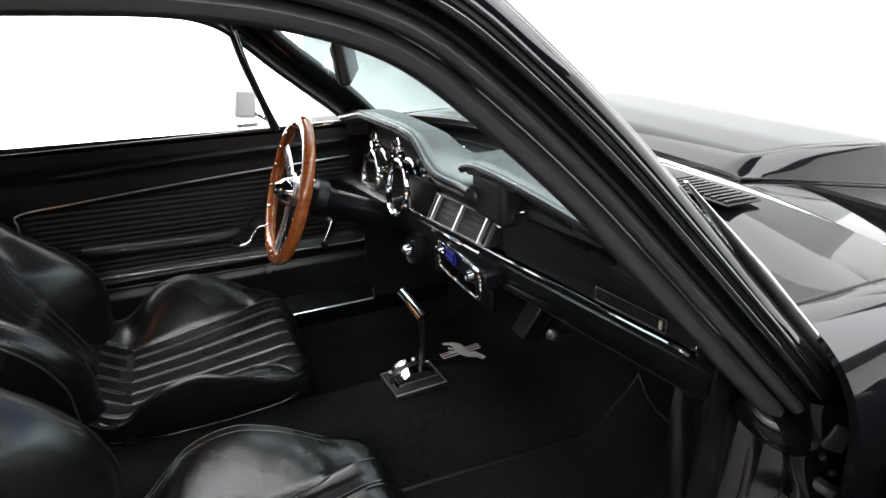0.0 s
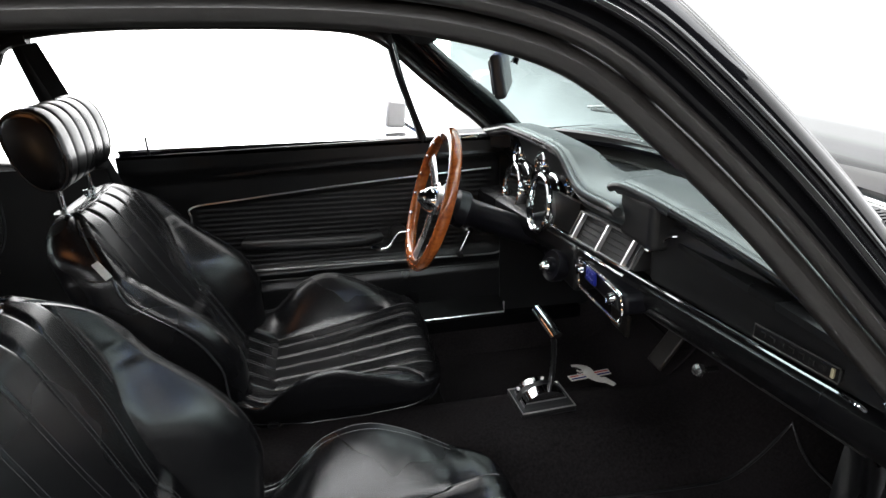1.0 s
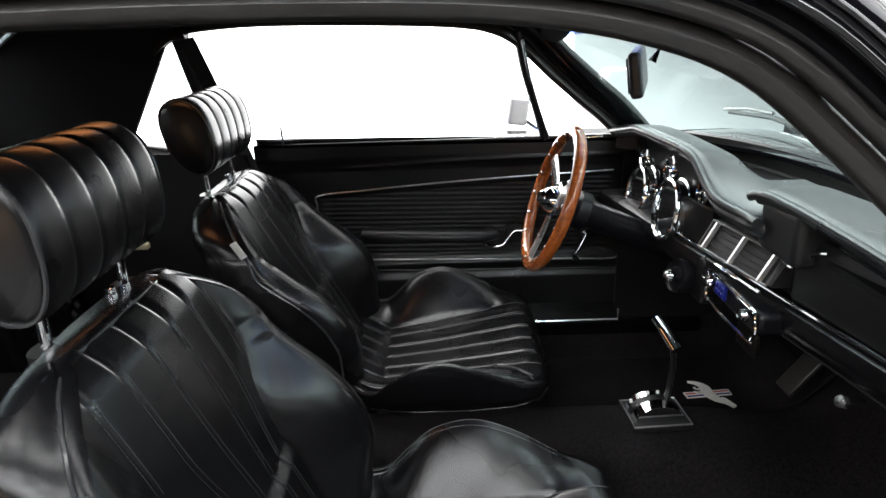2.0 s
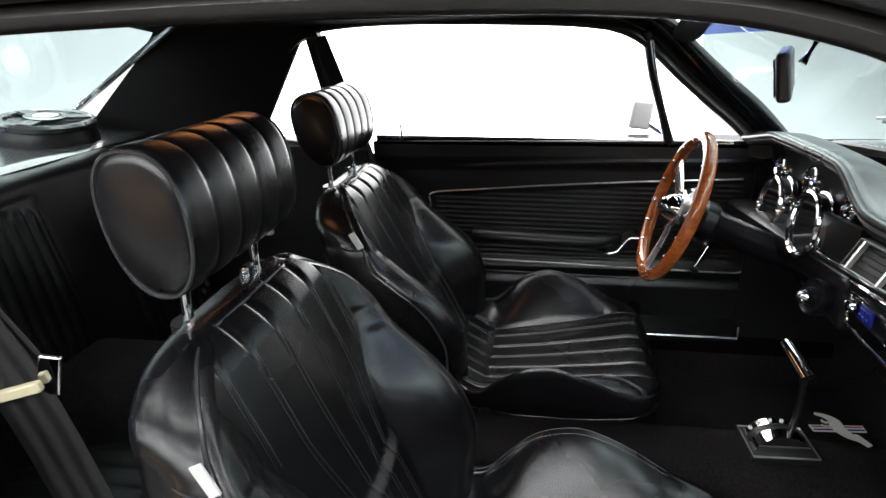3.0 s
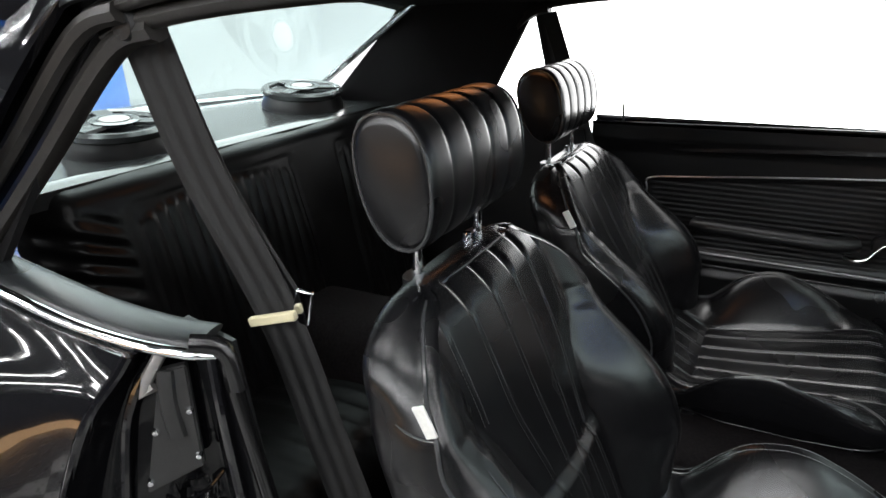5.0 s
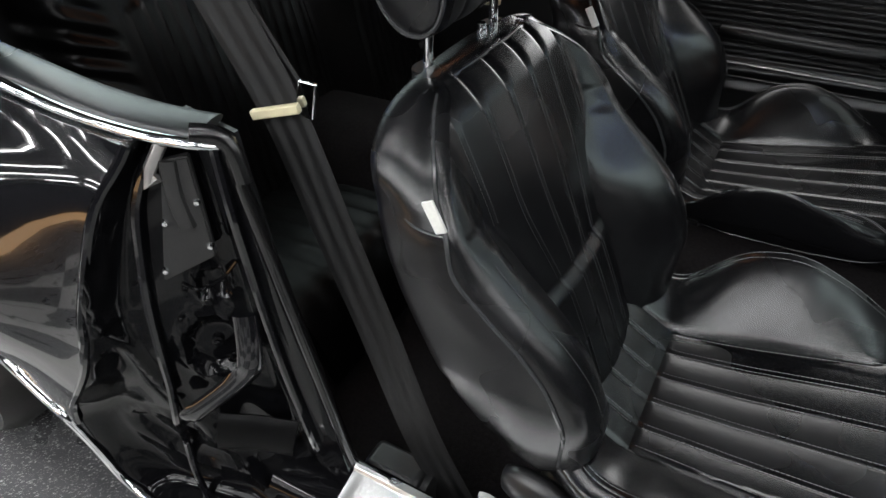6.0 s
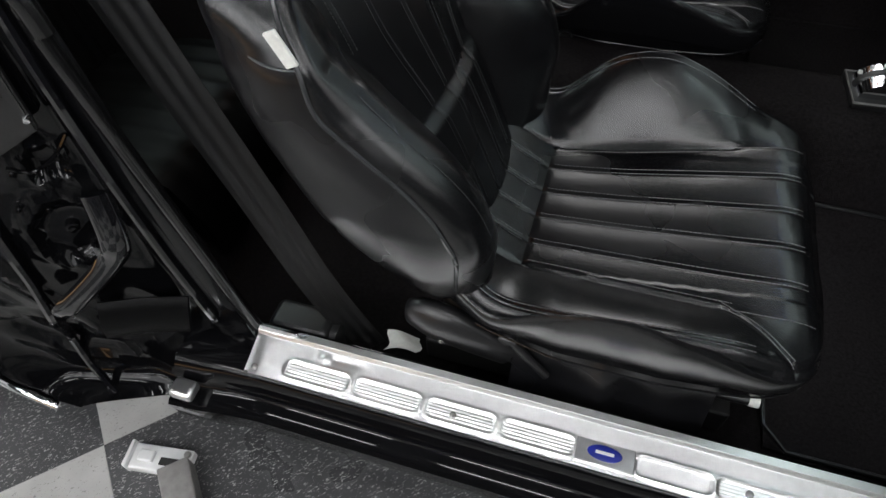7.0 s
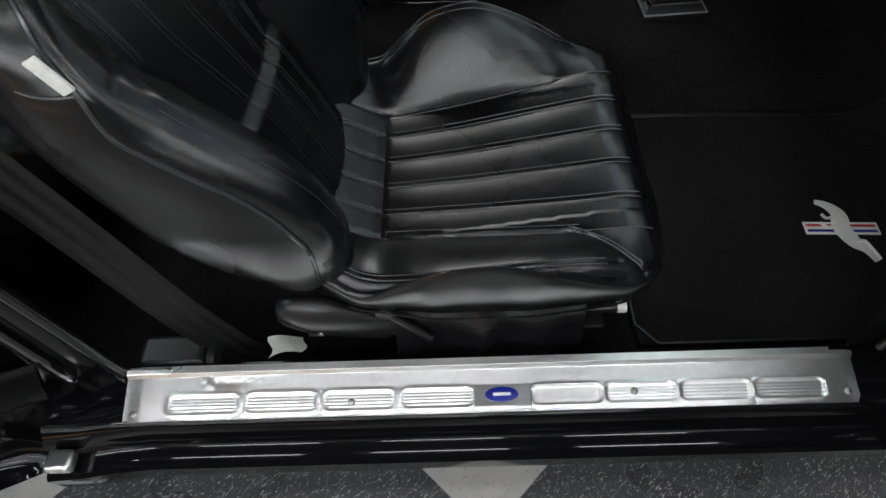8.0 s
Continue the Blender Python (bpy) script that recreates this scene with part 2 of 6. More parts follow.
# backdrop glows by itself in place of lamps shining on it
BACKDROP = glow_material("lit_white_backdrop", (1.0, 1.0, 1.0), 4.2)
# glow of the panels added overhead
GLOW_PANEL = glow_material("lit_stretch_ceiling", (1.0, 0.985, 0.97), 6.0)
GLOW_PANEL_DIM = glow_material("dim_added_glow_panel", (1.0, 0.985, 0.97), 1.7)
# same white wall with a weaker glow put in
BACKDROP_MID = glow_material("mid_glow_white_backdrop", (1.0, 1.0, 1.0), 1.05)
BACKDROP_SOFT = glow_material("soft_glow_white_backdrop", (0.96, 0.99, 1.0), 0.74, 0.2)
ORANGE_GLOW = glow_material("glowing_orange_panel", (1.0, 0.47, 0.05), 2.6)
DOME = glow_material("warm_lamp_lens", (1.0, 0.36, 0.10), 2.4)
TUBE = glow_material("fluorescent_tube", (0.97, 0.98, 1.0), 60.0)
MIRROR = material("mirror_glass", (0.9, 0.9, 0.9), 0.01, 1.0, vary=0.01, rough_vary=0.0)


def tile_material(name, base, fleck, amount):
    """Vinyl tile with flecks; each tile takes its own shift of tone."""
    m = material(name, base, 0.32, vary=0.12, noise_scale=25, rough_vary=0.1)
    nt = m.node_tree
    b = nt.nodes["Principled BSDF"]
    co = nt.nodes["Texture Coordinate"]
    src = b.inputs["Base Color"].links[0].from_socket
    mp = nt.nodes.new("ShaderNodeMapping")
    mp.inputs["Scale"].default_value = (105, 260, 110)
    mp.inputs["Rotation"].default_value = (0, 0, 0.5)
    v = nt.nodes.new("ShaderNodeTexNoise")
    v.inputs["Scale"].default_value = 1.3
    v.inputs["Detail"].default_value = 3
    v.inputs["Distortion"].default_value = 1.0
    r = nt.nodes.new("ShaderNodeValToRGB")
    r.color_ramp.elements[0].position, r.color_ramp.elements[1].position = 1 - amount, 1 - amount + 0.05
    mix = nt.nodes.new("ShaderNodeMix")
    mix.data_type = "RGBA"
    mix.inputs["B"].default_value = (*fleck, 1)
    oi = nt.nodes.new("ShaderNodeObjectInfo")
    ad = nt.nodes.new("ShaderNodeVectorMath")
    nt.links.new(co.outputs["Object"], ad.inputs[0])
    nt.links.new(oi.outputs["Random"], ad.inputs[1])
    nt.links.new(ad.outputs[0], mp.inputs["Vector"])
    nt.links.new(mp.outputs[0], v.inputs["Vector"])
    nt.links.new(v.outputs["Fac"], r.inputs[0])
    nt.links.new(r.outputs[0], mix.inputs["Factor"])
    nt.links.new(src, mix.inputs["A"])
    nt.links.new(mix.outputs["Result"], b.inputs["Base Color"])
    return m


TILE_LIGHT = tile_material("light_vinyl_tile", (0.38, 0.375, 0.36), (0.20, 0.195, 0.19), 0.37)
TILE_DARK = tile_material("dark_vinyl_tile", (0.050, 0.050, 0.052), (0.36, 0.36, 0.35), 0.40)


# ---- the studio ----
def build_room():
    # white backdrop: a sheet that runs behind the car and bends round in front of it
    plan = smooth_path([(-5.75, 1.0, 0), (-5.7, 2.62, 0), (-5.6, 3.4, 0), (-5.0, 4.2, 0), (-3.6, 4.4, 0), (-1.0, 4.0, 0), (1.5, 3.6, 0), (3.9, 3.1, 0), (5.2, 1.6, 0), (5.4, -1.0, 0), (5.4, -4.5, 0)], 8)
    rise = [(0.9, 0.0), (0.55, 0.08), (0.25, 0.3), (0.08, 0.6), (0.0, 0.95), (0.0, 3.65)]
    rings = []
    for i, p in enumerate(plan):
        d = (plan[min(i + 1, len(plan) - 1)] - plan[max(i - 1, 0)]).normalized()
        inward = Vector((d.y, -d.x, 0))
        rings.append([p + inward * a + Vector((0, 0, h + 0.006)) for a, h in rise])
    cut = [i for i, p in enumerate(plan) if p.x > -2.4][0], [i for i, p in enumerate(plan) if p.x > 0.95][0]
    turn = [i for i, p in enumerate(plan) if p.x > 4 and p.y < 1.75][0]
    # each stretch of the wall gets its own strength of glow
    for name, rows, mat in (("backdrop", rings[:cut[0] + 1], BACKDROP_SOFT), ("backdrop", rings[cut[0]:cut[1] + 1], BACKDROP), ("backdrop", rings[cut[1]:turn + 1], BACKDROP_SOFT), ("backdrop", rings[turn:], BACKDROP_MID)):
        tagged(part(name, loft(rows, False, False), mat), "seamless white studio backdrop wall that glows by itself", "backdrop", kind="structure")
    for name, b in (("wall_back", (-15.2, -15.0, -11, 6, 0, 3.7)), ("wall_side", (-15, 6, -11.2, -11.0, 0, 3.7)), ("wall_front", (6.0, 6.2, -11, 6, 0, 3.7)), ("wall_far", (-15, 6, 6.0, 6.2, 0, 3.7))):
        tagged(part(name, box(*b, bevel=0), WALLGREY), "plain grey showroom wall", "wall", kind="structure")
    # unseen glowing panels added overhead to brighten cabin, dash and hood
    for x0, x1, mat in ((-5.3, 0.95, GLOW_PANEL), (0.96, 5.2, GLOW_PANEL_DIM)):
        tagged(part("glow_panel", box(x0, x1, 0.1, 4.3, 3.60, 3.66, 0.01), mat), "unseen white glowing panel added above the car", "light ceiling", kind="structure")
    tagged(part("ceiling", box(-15, 6, -11, 6, 3.7, 3.8, bevel=0), CEILING), "dark showroom ceiling with strip lights", "ceiling", kind="structure")


build_room()


def build_strip_light():
    t = thing("ceiling_light", "white fluorescent strip light hung below the ceiling", "ceiling light", "strip lights under the ceiling")
    part("housing", box(-0.46, 0.46, -0.07, 0.07, 0.02, 0.092), WHITE, t)
    part("tube", tube([(-0.44, 0, 0), (0.44, 0, 0)], 0.028, 10), TUBE, t)
    return t


first = build_strip_light()
first.matrix_basis = pose(-13.4, -1.3, 3.605)
for ix in range(13):
    for iy in range(6):
        if ix or iy:
            copy_thing(first, pose(-13.4 + 1.35 * ix, -1.3 - 1.5 * iy, 3.605))


# ---- the car's body ----
car = thing("car", "glossy black vintage two-door coupe with its passenger door open", "car")

# side opening: one line runs along the roof rail and down the windscreen pillar (x, z); y by height
RAIL = [(-0.47, 1.205), (-0.40, 1.222), (-0.25, 1.234), (0.0, 1.240), (0.19, 1.238), (0.30, 1.231), (0.38, 1.216), (0.444, 1.19), (0.505, 1.14), (0.575, 1.072), (0.64, 1.0), (0.70, 0.932), (0.765, 0.858), (0.805, 0.812)]


RAIL_FAR = [(-0.47, 1.200), (-0.40, 1.220), (-0.25, 1.231), (-0.05, 1.229), (0.19, 1.219), (0.30, 1.210), (0.36, 1.198), (0.41, 1.176), (0.455, 1.14), (0.52, 1.08), (0.60, 1.012), (0.68, 0.945), (0.79, 0.83), (0.86, 0.755)]


def side_y(z):
    """Half width of the body side at a height: it leans in towards the roof."""
    return 0.60 + (1.24 - z) * 0.22


def rail_path(sign, out=0.0, up=0.0, n=6):
    """The rail's line, moved outwards in its own plane by up and sideways by out."""
    base = smooth_path([(x, 0, z) for x, z in (RAIL if sign < 0 else RAIL_FAR)], n)
    pts = []
    for i, p in enumerate(base):
        d = (base[min(i + 1, len(base) - 1)] - base[max(i - 1, 0)]).normalized()
        nrm = Vector((-d.z, 0, d.x))
        q = p + nrm * up
        q.y = sign * (side_y(p.z) + out)
        pts.append(q)
    return pts


def strip(name, sign, out, up, w, h, mat, label="", n=10):
    path = rail_path(sign, out, up)
    ups = []
    for i in range(len(path)):
        d = (path[min(i + 1, len(path) - 1)] - path[max(i - 1, 0)]).normalized()
        ups.append(Vector((-d.z, 0, d.x)))
    return part(name, sweep(path, [(a * w, b * h) for a, b in circle(1, n)], ups), mat, car, label)


for s in (-1, 1):
    strip("weatherstrip", s, 0.000, 0.011, 0.014, 0.012, RUBBER, "black rubber door seal")
    strip("weatherstrip", s, 0.016, 0.027, 0.010, 0.007, RUBBER, "black rubber door seal")
    strip("door_frame_flange", s, 0.008, 0.039, 0.014, 0.010, JAMB)
    strip("drip_rail", s, 0.026, 0.050, 0.010, 0.005, PAINT)
    strip("pillar_skin", s, 0.010, 0.062, 0.022, 0.020, PAINT, n=20)
    strip("pillar_face", s, -0.010, 0.074, 0.024, 0.016, PAINT, n=20)
    strip("drip_moulding", s, 0.031, 0.061, 0.004, 0.003, PAINT)


def roof_point(u, v):
    """u: front to back, v: right to left."""
    x = 0.47 - 1.33 * u
    edge = 1.276 - 0.10 * max(0, u - 0.6) ** 2 - 0.06 * max(0, 0.2 - u)
    y = (v - 0.5) * 2 * 0.605
    return (x, y, edge + 0.055 * (1 - (2 * v - 1) ** 2))


part("roof", sheet(roof_point, steps(0, 1, 16), steps(0, 1, 24), 0.03, (0, 0, -1)), PAINT, car)
part("headliner", sheet(lambda u, v: Vector(roof_point(u, v)) - Vector((0, 0, 0.036)), steps(0.02, 0.98, 12), steps(0.01, 0.99, 16), 0.004, (0, 0, -1)), FABRIC, car, "black fabric headliner")


def sail(sign):
    """Rear roof pillar: outer skin, inner trim and quarter window seals."""
    def quad(u, v, a, b, c, d):
        return Vector(a).lerp(Vector(b), u).lerp(Vector(d).lerp(Vector(c), u), v)
    # inner trim between the quarter window and the rear window
    A, B, C, E = (-0.632, 0.676, 0.93), (-1.12, 0.545, 0.96), (-0.775, 0.512, 1.258), (-0.425, 0.600, 1.245)
    if sign < 0:
        A, B, C, E = (-0.70, 0.680, 0.93), (-1.16, 0.640, 0.96), (-0.80, 0.560, 1.262), (-0.46, 0.610, 1.245)
    f = lambda u, v, o: (lambda p: (p.x, sign * (p.y + o), p.z))(quad(u, v, A, B, C, E))
    part("rear_pillar_trim", sheet(lambda u, v: f(u, v, -0.012 * math.sin(u * 3.14) - 0.006), steps(0, 1, 10), steps(0, 1, 10), 0.012, (0, sign, 0)), FABRIC, car, "black vinyl inner pillar trim")
    A, B, C, E = (-0.73, 0.738, 0.94), (-1.20, 0.68, 0.960), (-0.80, 0.54, 1.266), (-0.47, 0.640, 1.270)
    g = lambda u, v: (lambda p: (p.x, sign * (p.y + 0.02 * math.sin(v * 3.14)), p.z))(quad(u, v, A, B, C, E))
    part("rear_pillar", sheet(g, steps(0, 1, 12), steps(0, 1, 12), 0.012, (0, -sign, 0)), PAINT, car)
    seal = smooth_path([(-0.40, sign * 0.604, 1.222), (-0.47, sign * 0.612, 1.200), (-0.60, sign * 0.645, 1.075), (-0.74, sign * 0.68, 0.945)], 6)
    part("window_seal", sweep(seal, [(a * 0.014, b * 0.016) for a, b in circle(1, 8)], (0, 1, 0)), RUBBER, car, "black rubber quarter window seal")
    part("window_seal", sweep([p + Vector((-0.022, sign * 0.022, 0.018)) for p in seal], [(a * 0.012, b * 0.012) for a, b in circle(1, 8)], (0, 1, 0)), RUBBER, car, "black rubber quarter window seal")
    part("pillar_moulding", tube([p + Vector((-0.045, sign * 0.034, 0.038)) for p in seal], 0.007, 8), PAINT, car)


sail(-1)
sail(1)
# header rails
part("windscreen_header", sweep([(0.52, y, 1.262 - 0.35 * abs(y) ** 3) for y in steps(-0.58, 0.58, 13)], [(a * 0.035, b * 0.022) for a, b in circle(1, 10)]), FABRIC, car)
part("rear_header", sweep([(-0.80 + 0.05 * (y / 0.5) ** 2, y, 1.272) for y in steps(-0.56, 0.56, 9)], [(a * 0.03, b * 0.018) for a, b in circle(1, 10)]), FABRIC, car)


def screen_point(u, v, off=0.0):
    """Windscreen, u from top to base, v from right to left."""
    k = 2 * v - 1
    w = 0.565 + 0.10 * u
    bow = 0.6 * (1 - k ** 4) + 0.4 * (1 - k * k)
    return (0.47 + 0.28 * u + bow * (0.08 + 0.19 * u) + off, k * w, 1.245 - 0.30 * u - off * 0.8 - 0.02 * k * k * (1 - u))


def glass_base(y):
    """x of the windscreen's lower edge at a side position."""
    return screen_point(1, 0.5 + min(1, max(-1, y / 0.665)) / 2)[0]



ob = part("windscreen", sheet(screen_point, steps(0, 1, 10), steps(0, 1, 20), 0.004, (1, 0, 1)), GLASS, car, "faintly tinted windscreen glass")
ob.visible_shadow = False


ob = part("shade_band", sheet(lambda u, v: Vector(screen_point(0.02 + 0.10 * u, 0.03 + 0.94 * v)) + Vector((-0.004, 0, -0.004)), steps(0, 1, 4), steps(0, 1, 20), 0.001, (-1, 0, -1)), SHADE, car, "blue shade band along the windscreen top")
ob.visible_shadow = False
dome = part("dome_lamp", box(-0.43, -0.23, -0.11, 0.09, 1.284, 1.300, 0.005), CHROME, car, "interior dome lamp with warm lens")
part("lens", box(-0.42, -0.24, -0.10, 0.08, 1.277, 1.287, 0.005), DOME, dome, "warm glowing lamp lens")


def rear_glass(u, v):
    k = 2 * v - 1
    return (-0.80 - 0.62 * u + 0.05 * k * k + 0.16 * k * k * u, k * (0.50 + 0.06 * u), 1.262 - 0.265 * u - 0.012 * k * k)


ob = part("rear_window", sheet(rear_glass, steps(0, 1, 8), steps(0, 1, 16), 0.004, (-1, 0, 1)), GLASS, car, "faintly tinted rear window")
ob.visible_shadow = False
for s in (-1, 1):
    part("rear_window_moulding", tube([Vector(rear_glass(u, 0.5 + s * 0.5)) + Vector((0.01, -s * 0.006, 0.004)) for u in steps(0, 1, 9)], 0.009, 8), CHROME, car, "bright rear window moulding")
part("rear_window_moulding", tube([Vector(rear_glass(1, v)) + Vector((0, 0, 0.006)) for v in steps(0, 1, 13)], 0.008, 8), CHROME, car)


# ---- hood, cowl, fenders ----
def hood_z(x):
    return soft([(1.0, 0.958), (1.1, 0.950), (1.4, 0.905), (1.6, 0.876), (1.9, 0.842), (2.3, 0.79)], x, 0.08)


def hood_point(u, v):
    """u from the cowl forwards, v from right to left."""
    k = 2 * v - 1
    x = 1.066 + 1.2 * u + 0.018 * k ** 4 * (1 - u)
    return (x, k * 0.598, hood_z(x) + 0.008 - 0.030 * k ** 4)


hood = part("hood", sheet(hood_point, steps(0, 1, 28), steps(0, 1, 40), 0.014, (0, 0, -1)), PAINT, car)


def scoop_point(u, v):
    """Raised scoop with sloping sides that grows out of the hood and widens forwards."""
    k = 2 * v - 1
    x = 1.085 + 0.95 * u
    b = 0.372 + 0.09 * min(0.5, x - 1.085)
    a = b - 0.042
    y = k * b
    top = soft([(1.085, 0.960), (1.125, 0.983), (1.25, 0.987), (1.43, 0.977), (1.6, 0.953), (1.8, 0.912), (2.0, 0.86), (2.1, 0.83)], x, 0.015)
    side = min(1.0, max(0.0, (b - abs(y)) / (b - a)))
    side = side * (1.5 - 0.5 * side * side)
    base = hood_z(x) + 0.011 - 0.030 * (y / 0.598) ** 4
    return (x, y, base + max(0.0, top - base) * side)


part("hood_scoop", sheet(scoop_point, steps(0, 1, 40), steps(0, 1, 80), 0.006, (0, 0, -1)), PAINT, hood, "raised black hood scoop")
part("scoop_edge", tube([Vector(scoop_point(u, 0.0)) + Vector((0, 0, 0.001)) for u in steps(0, 0.8, 30)], 0.002, 6), RUBBER, hood)


def cowl_point(u, v):
    k = 2 * v - 1
    y = k * 0.675
    x0 = glass_base(y) - 0.035
    x1 = 1.058 + 0.018 * k ** 4
    return (x0 + (x1 - x0) * u, y, 0.936 + 0.019 * bump01(u * 1.6) - 0.030 * k ** 4)


part("cowl", sheet(cowl_point, steps(0, 1, 12), steps(0, 1, 40), 0.010, (0, 0, -1)), PAINT, car)
grille = part("cowl_grille", box(0.965, 1.030, -0.462, -0.318, 0.9535, 0.9575, 0.002), PLASTIC, car, "slotted air intake in the cowl")
for i in range(11):
    y = -0.328 - 0.0125 * i
    part("cowl_slat", box(0.968, 1.027, y - 0.0028, y + 0.0028, 0.957, 0.961, 0.001, 1), PAINT, grille)
part("hood_gap_line", tube([Vector(hood_point(0, v)) + Vector((-0.005, 0, -0.003)) for v in steps(0, 1, 40)], 0.0035, 6), CHROME, car, "bright line along the hood's rear edge")


def fender_point(sign):
    def f(u, v):
        # across: flat shoulder beside the hood, a soft crease, then the rounded side
        a = min(1.0, v / 0.22)
        b = max(0.0, min(1.0, (v - 0.22) / 0.5))
        c = max(0.0, (v - 0.72) / 0.28)
        x = (0.838 - 0.018 * b + 0.05 * c) + 1.45 * u
        y = 0.603 + 0.066 * a + 0.115 * math.sin(b * 1.57) + 0.012 * c
        z = hood_z(max(x, 1.02)) - 0.026 - 0.004 * a - 0.115 * (1 - math.cos(b * 1.57)) - 0.40 * c
        return (x, sign * y, z)
    return f


for s in (-1, 1):
    part("fender", sheet(fender_point(s), steps(0, 1, 24), steps(0, 1, 40), 0.010, (0, -s, -0.2)), PAINT, car)
    # groove of the hood gap, seam beside the cowl, bright windscreen moulding
    part("fender_seam", tube([Vector(fender_point(s)(u, 0.22)) + Vector((0, 0, 0.0005)) for u in steps(0, 0.6, 16)], 0.0022, 6), RUBBER, car)
    part("hood_gap_seal", tube([Vector(hood_point(u, 0.5 + 0.5 * s)) + Vector((0, s * 0.003, -0.002)) for u in steps(0, 0.9, 16)], 0.003, 6), CHROME, car, "bright line along the hood gap")
    edge = [p for p in rail_path(s, 0.016, 0.088) if p.x > 0.68]
    part("windscreen_moulding", sweep(edge, [(a * 0.014, b * 0.005) for a, b in circle(1, 10)], (0.7, 0, 0.7), scale=[0.2 + 0.8 * min(1, i / 8) for i in range(len(edge))]), ALU, car, "bright windscreen moulding along the pillar")
    part("nose_side", sheet(lambda u, v: (2.28 + 0.10 * math.sin(u * 1.57), s * 0.79 * (1 - u), 0.76 - 0.42 * v), steps(0, 1, 10), steps(0, 1, 6), 0.01, (-1, 0, 0)), PAINT, car)
    part("front_wheel", lathe([(0.0, 0.04), (0.17, 0.05), (0.20, 0.07), (0.30, 0.08), (0.325, 0.05), (0.325, -0.12)], 36, (1.62, s * 0.69, 0.325), (0, s, 0)), RUBBER, car, "black tyre")


# ---- quarter panel, door pillar, rocker ----
OUTER = [(0.20, -0.43, 0.79), (0.31, -0.455, 0.82), (0.42, -0.478, 0.838), (0.56, -0.487, 0.845), (0.67, -0.470, 0.828), (0.755, -0.452, 0.80), (0.835, -0.430, 0.772), (0.87, -0.41, 0.752), (0.90, -0.385, 0.722)]


def front_edge(z):
    return soft([(a, b) for a, b, c in OUTER], z, 0.03)


def quarter_y(z):
    return soft([(a, c) for a, b, c in OUTER], z, 0.03)


def belt_z(x):
    """Height of the quarter's top edge, which rises rearwards."""
    return 0.90 + 0.035 * bump01((-x - 0.34) / 0.5)


def arch_z(x):
    """Lower edge of the quarter behind the door: the front of the wheel arch."""
    return soft([(-2.4, 0.30), (-1.75, 0.45), (-1.5, 0.62), (-1.2, 0.70), (-0.95, 0.66), (-0.84, 0.585), (-0.76, 0.515), (-0.68, 0.470), (-0.60, 0.45)], x, 0.02)


def lower_edge(z):
    """The shut line runs back below the crease."""
    return soft([(0.44, -0.598), (0.50, -0.572), (0.56, -0.520), (0.62, -0.478), (0.67, -0.466), (0.70, -0.462)], z, 0.02)


def shut_x(z):
    return lower_edge(z) if z < 0.68 else front_edge(z)


def flank(z):
    """How far the skin swells past its shut line."""
    return soft([(0.40, -0.015), (0.46, -0.012), (0.53, -0.006), (0.62, 0.040), (0.68, 0.062), (0.74, 0.060), (0.80, 0.044), (0.86, 0.020), (0.90, 0.0)], z, 0.02)


def quarter(sign):
    def f(u, v):
        low = arch_z(-0.600 - 1.75 * u ** 1.2)
        z = low + (0.90 - low) * v
        x = shut_x(z) - 1.75 * u ** 1.2
        y = quarter_y(z) + bump01(u * 5) * flank(z)
        return (x, sign * y, z + (belt_z(x) - 0.90) * v)
    part("quarter_panel", sheet(f, steps(0, 1, 60), steps(0, 1, 60), 0.012, (0, -sign, 0)), PAINT, car)
    # rolled front edge
    part("quarter_edge", tube([(shut_x(z) + 0.002, sign * (quarter_y(z) - 0.005), z) for z in steps(0.45, 0.9, 30)], 0.006, 8), PAINT, car)
    lip = [Vector(shut_point(z)) for z in (0.235, 0.28, 0.33)] + [Vector(f(u, 0)) for u in steps(0.03, 0.4, 14)]
    lip = [Vector((p.x, sign * abs(p.y), p.z - 0.004)) for p in lip]
    part("arch_moulding", tube(smooth_path(lip, 4), 0.0065, 10), CHROME, car, "bright moulding along the wheel arch")


def shut_point(z):
    """Outer edge of the door jamb; its foot curls forward under the door."""
    rows = [(0.215, -0.475, 0.825, 0.272), (0.25, -0.555, 0.825, 0.262), (0.31, -0.598, 0.830, 0.345), (0.37, -0.598, 0.836, 0.45), (0.43, -0.573, 0.840, 0.50), (0.52, -0.508, 0.843, 0.575), (0.60, -0.474, 0.838, 0.635)]
    if z > 0.66:
        return (shut_x(z), quarter_y(z), z)
    rows = rows + [(0.68, shut_x(0.68), quarter_y(0.68), 0.68)]
    return tuple(soft([(r[0], r[k]) for r in rows], z, 0.012) for k in (1, 2, 3))


quarter(-1)
quarter(1)


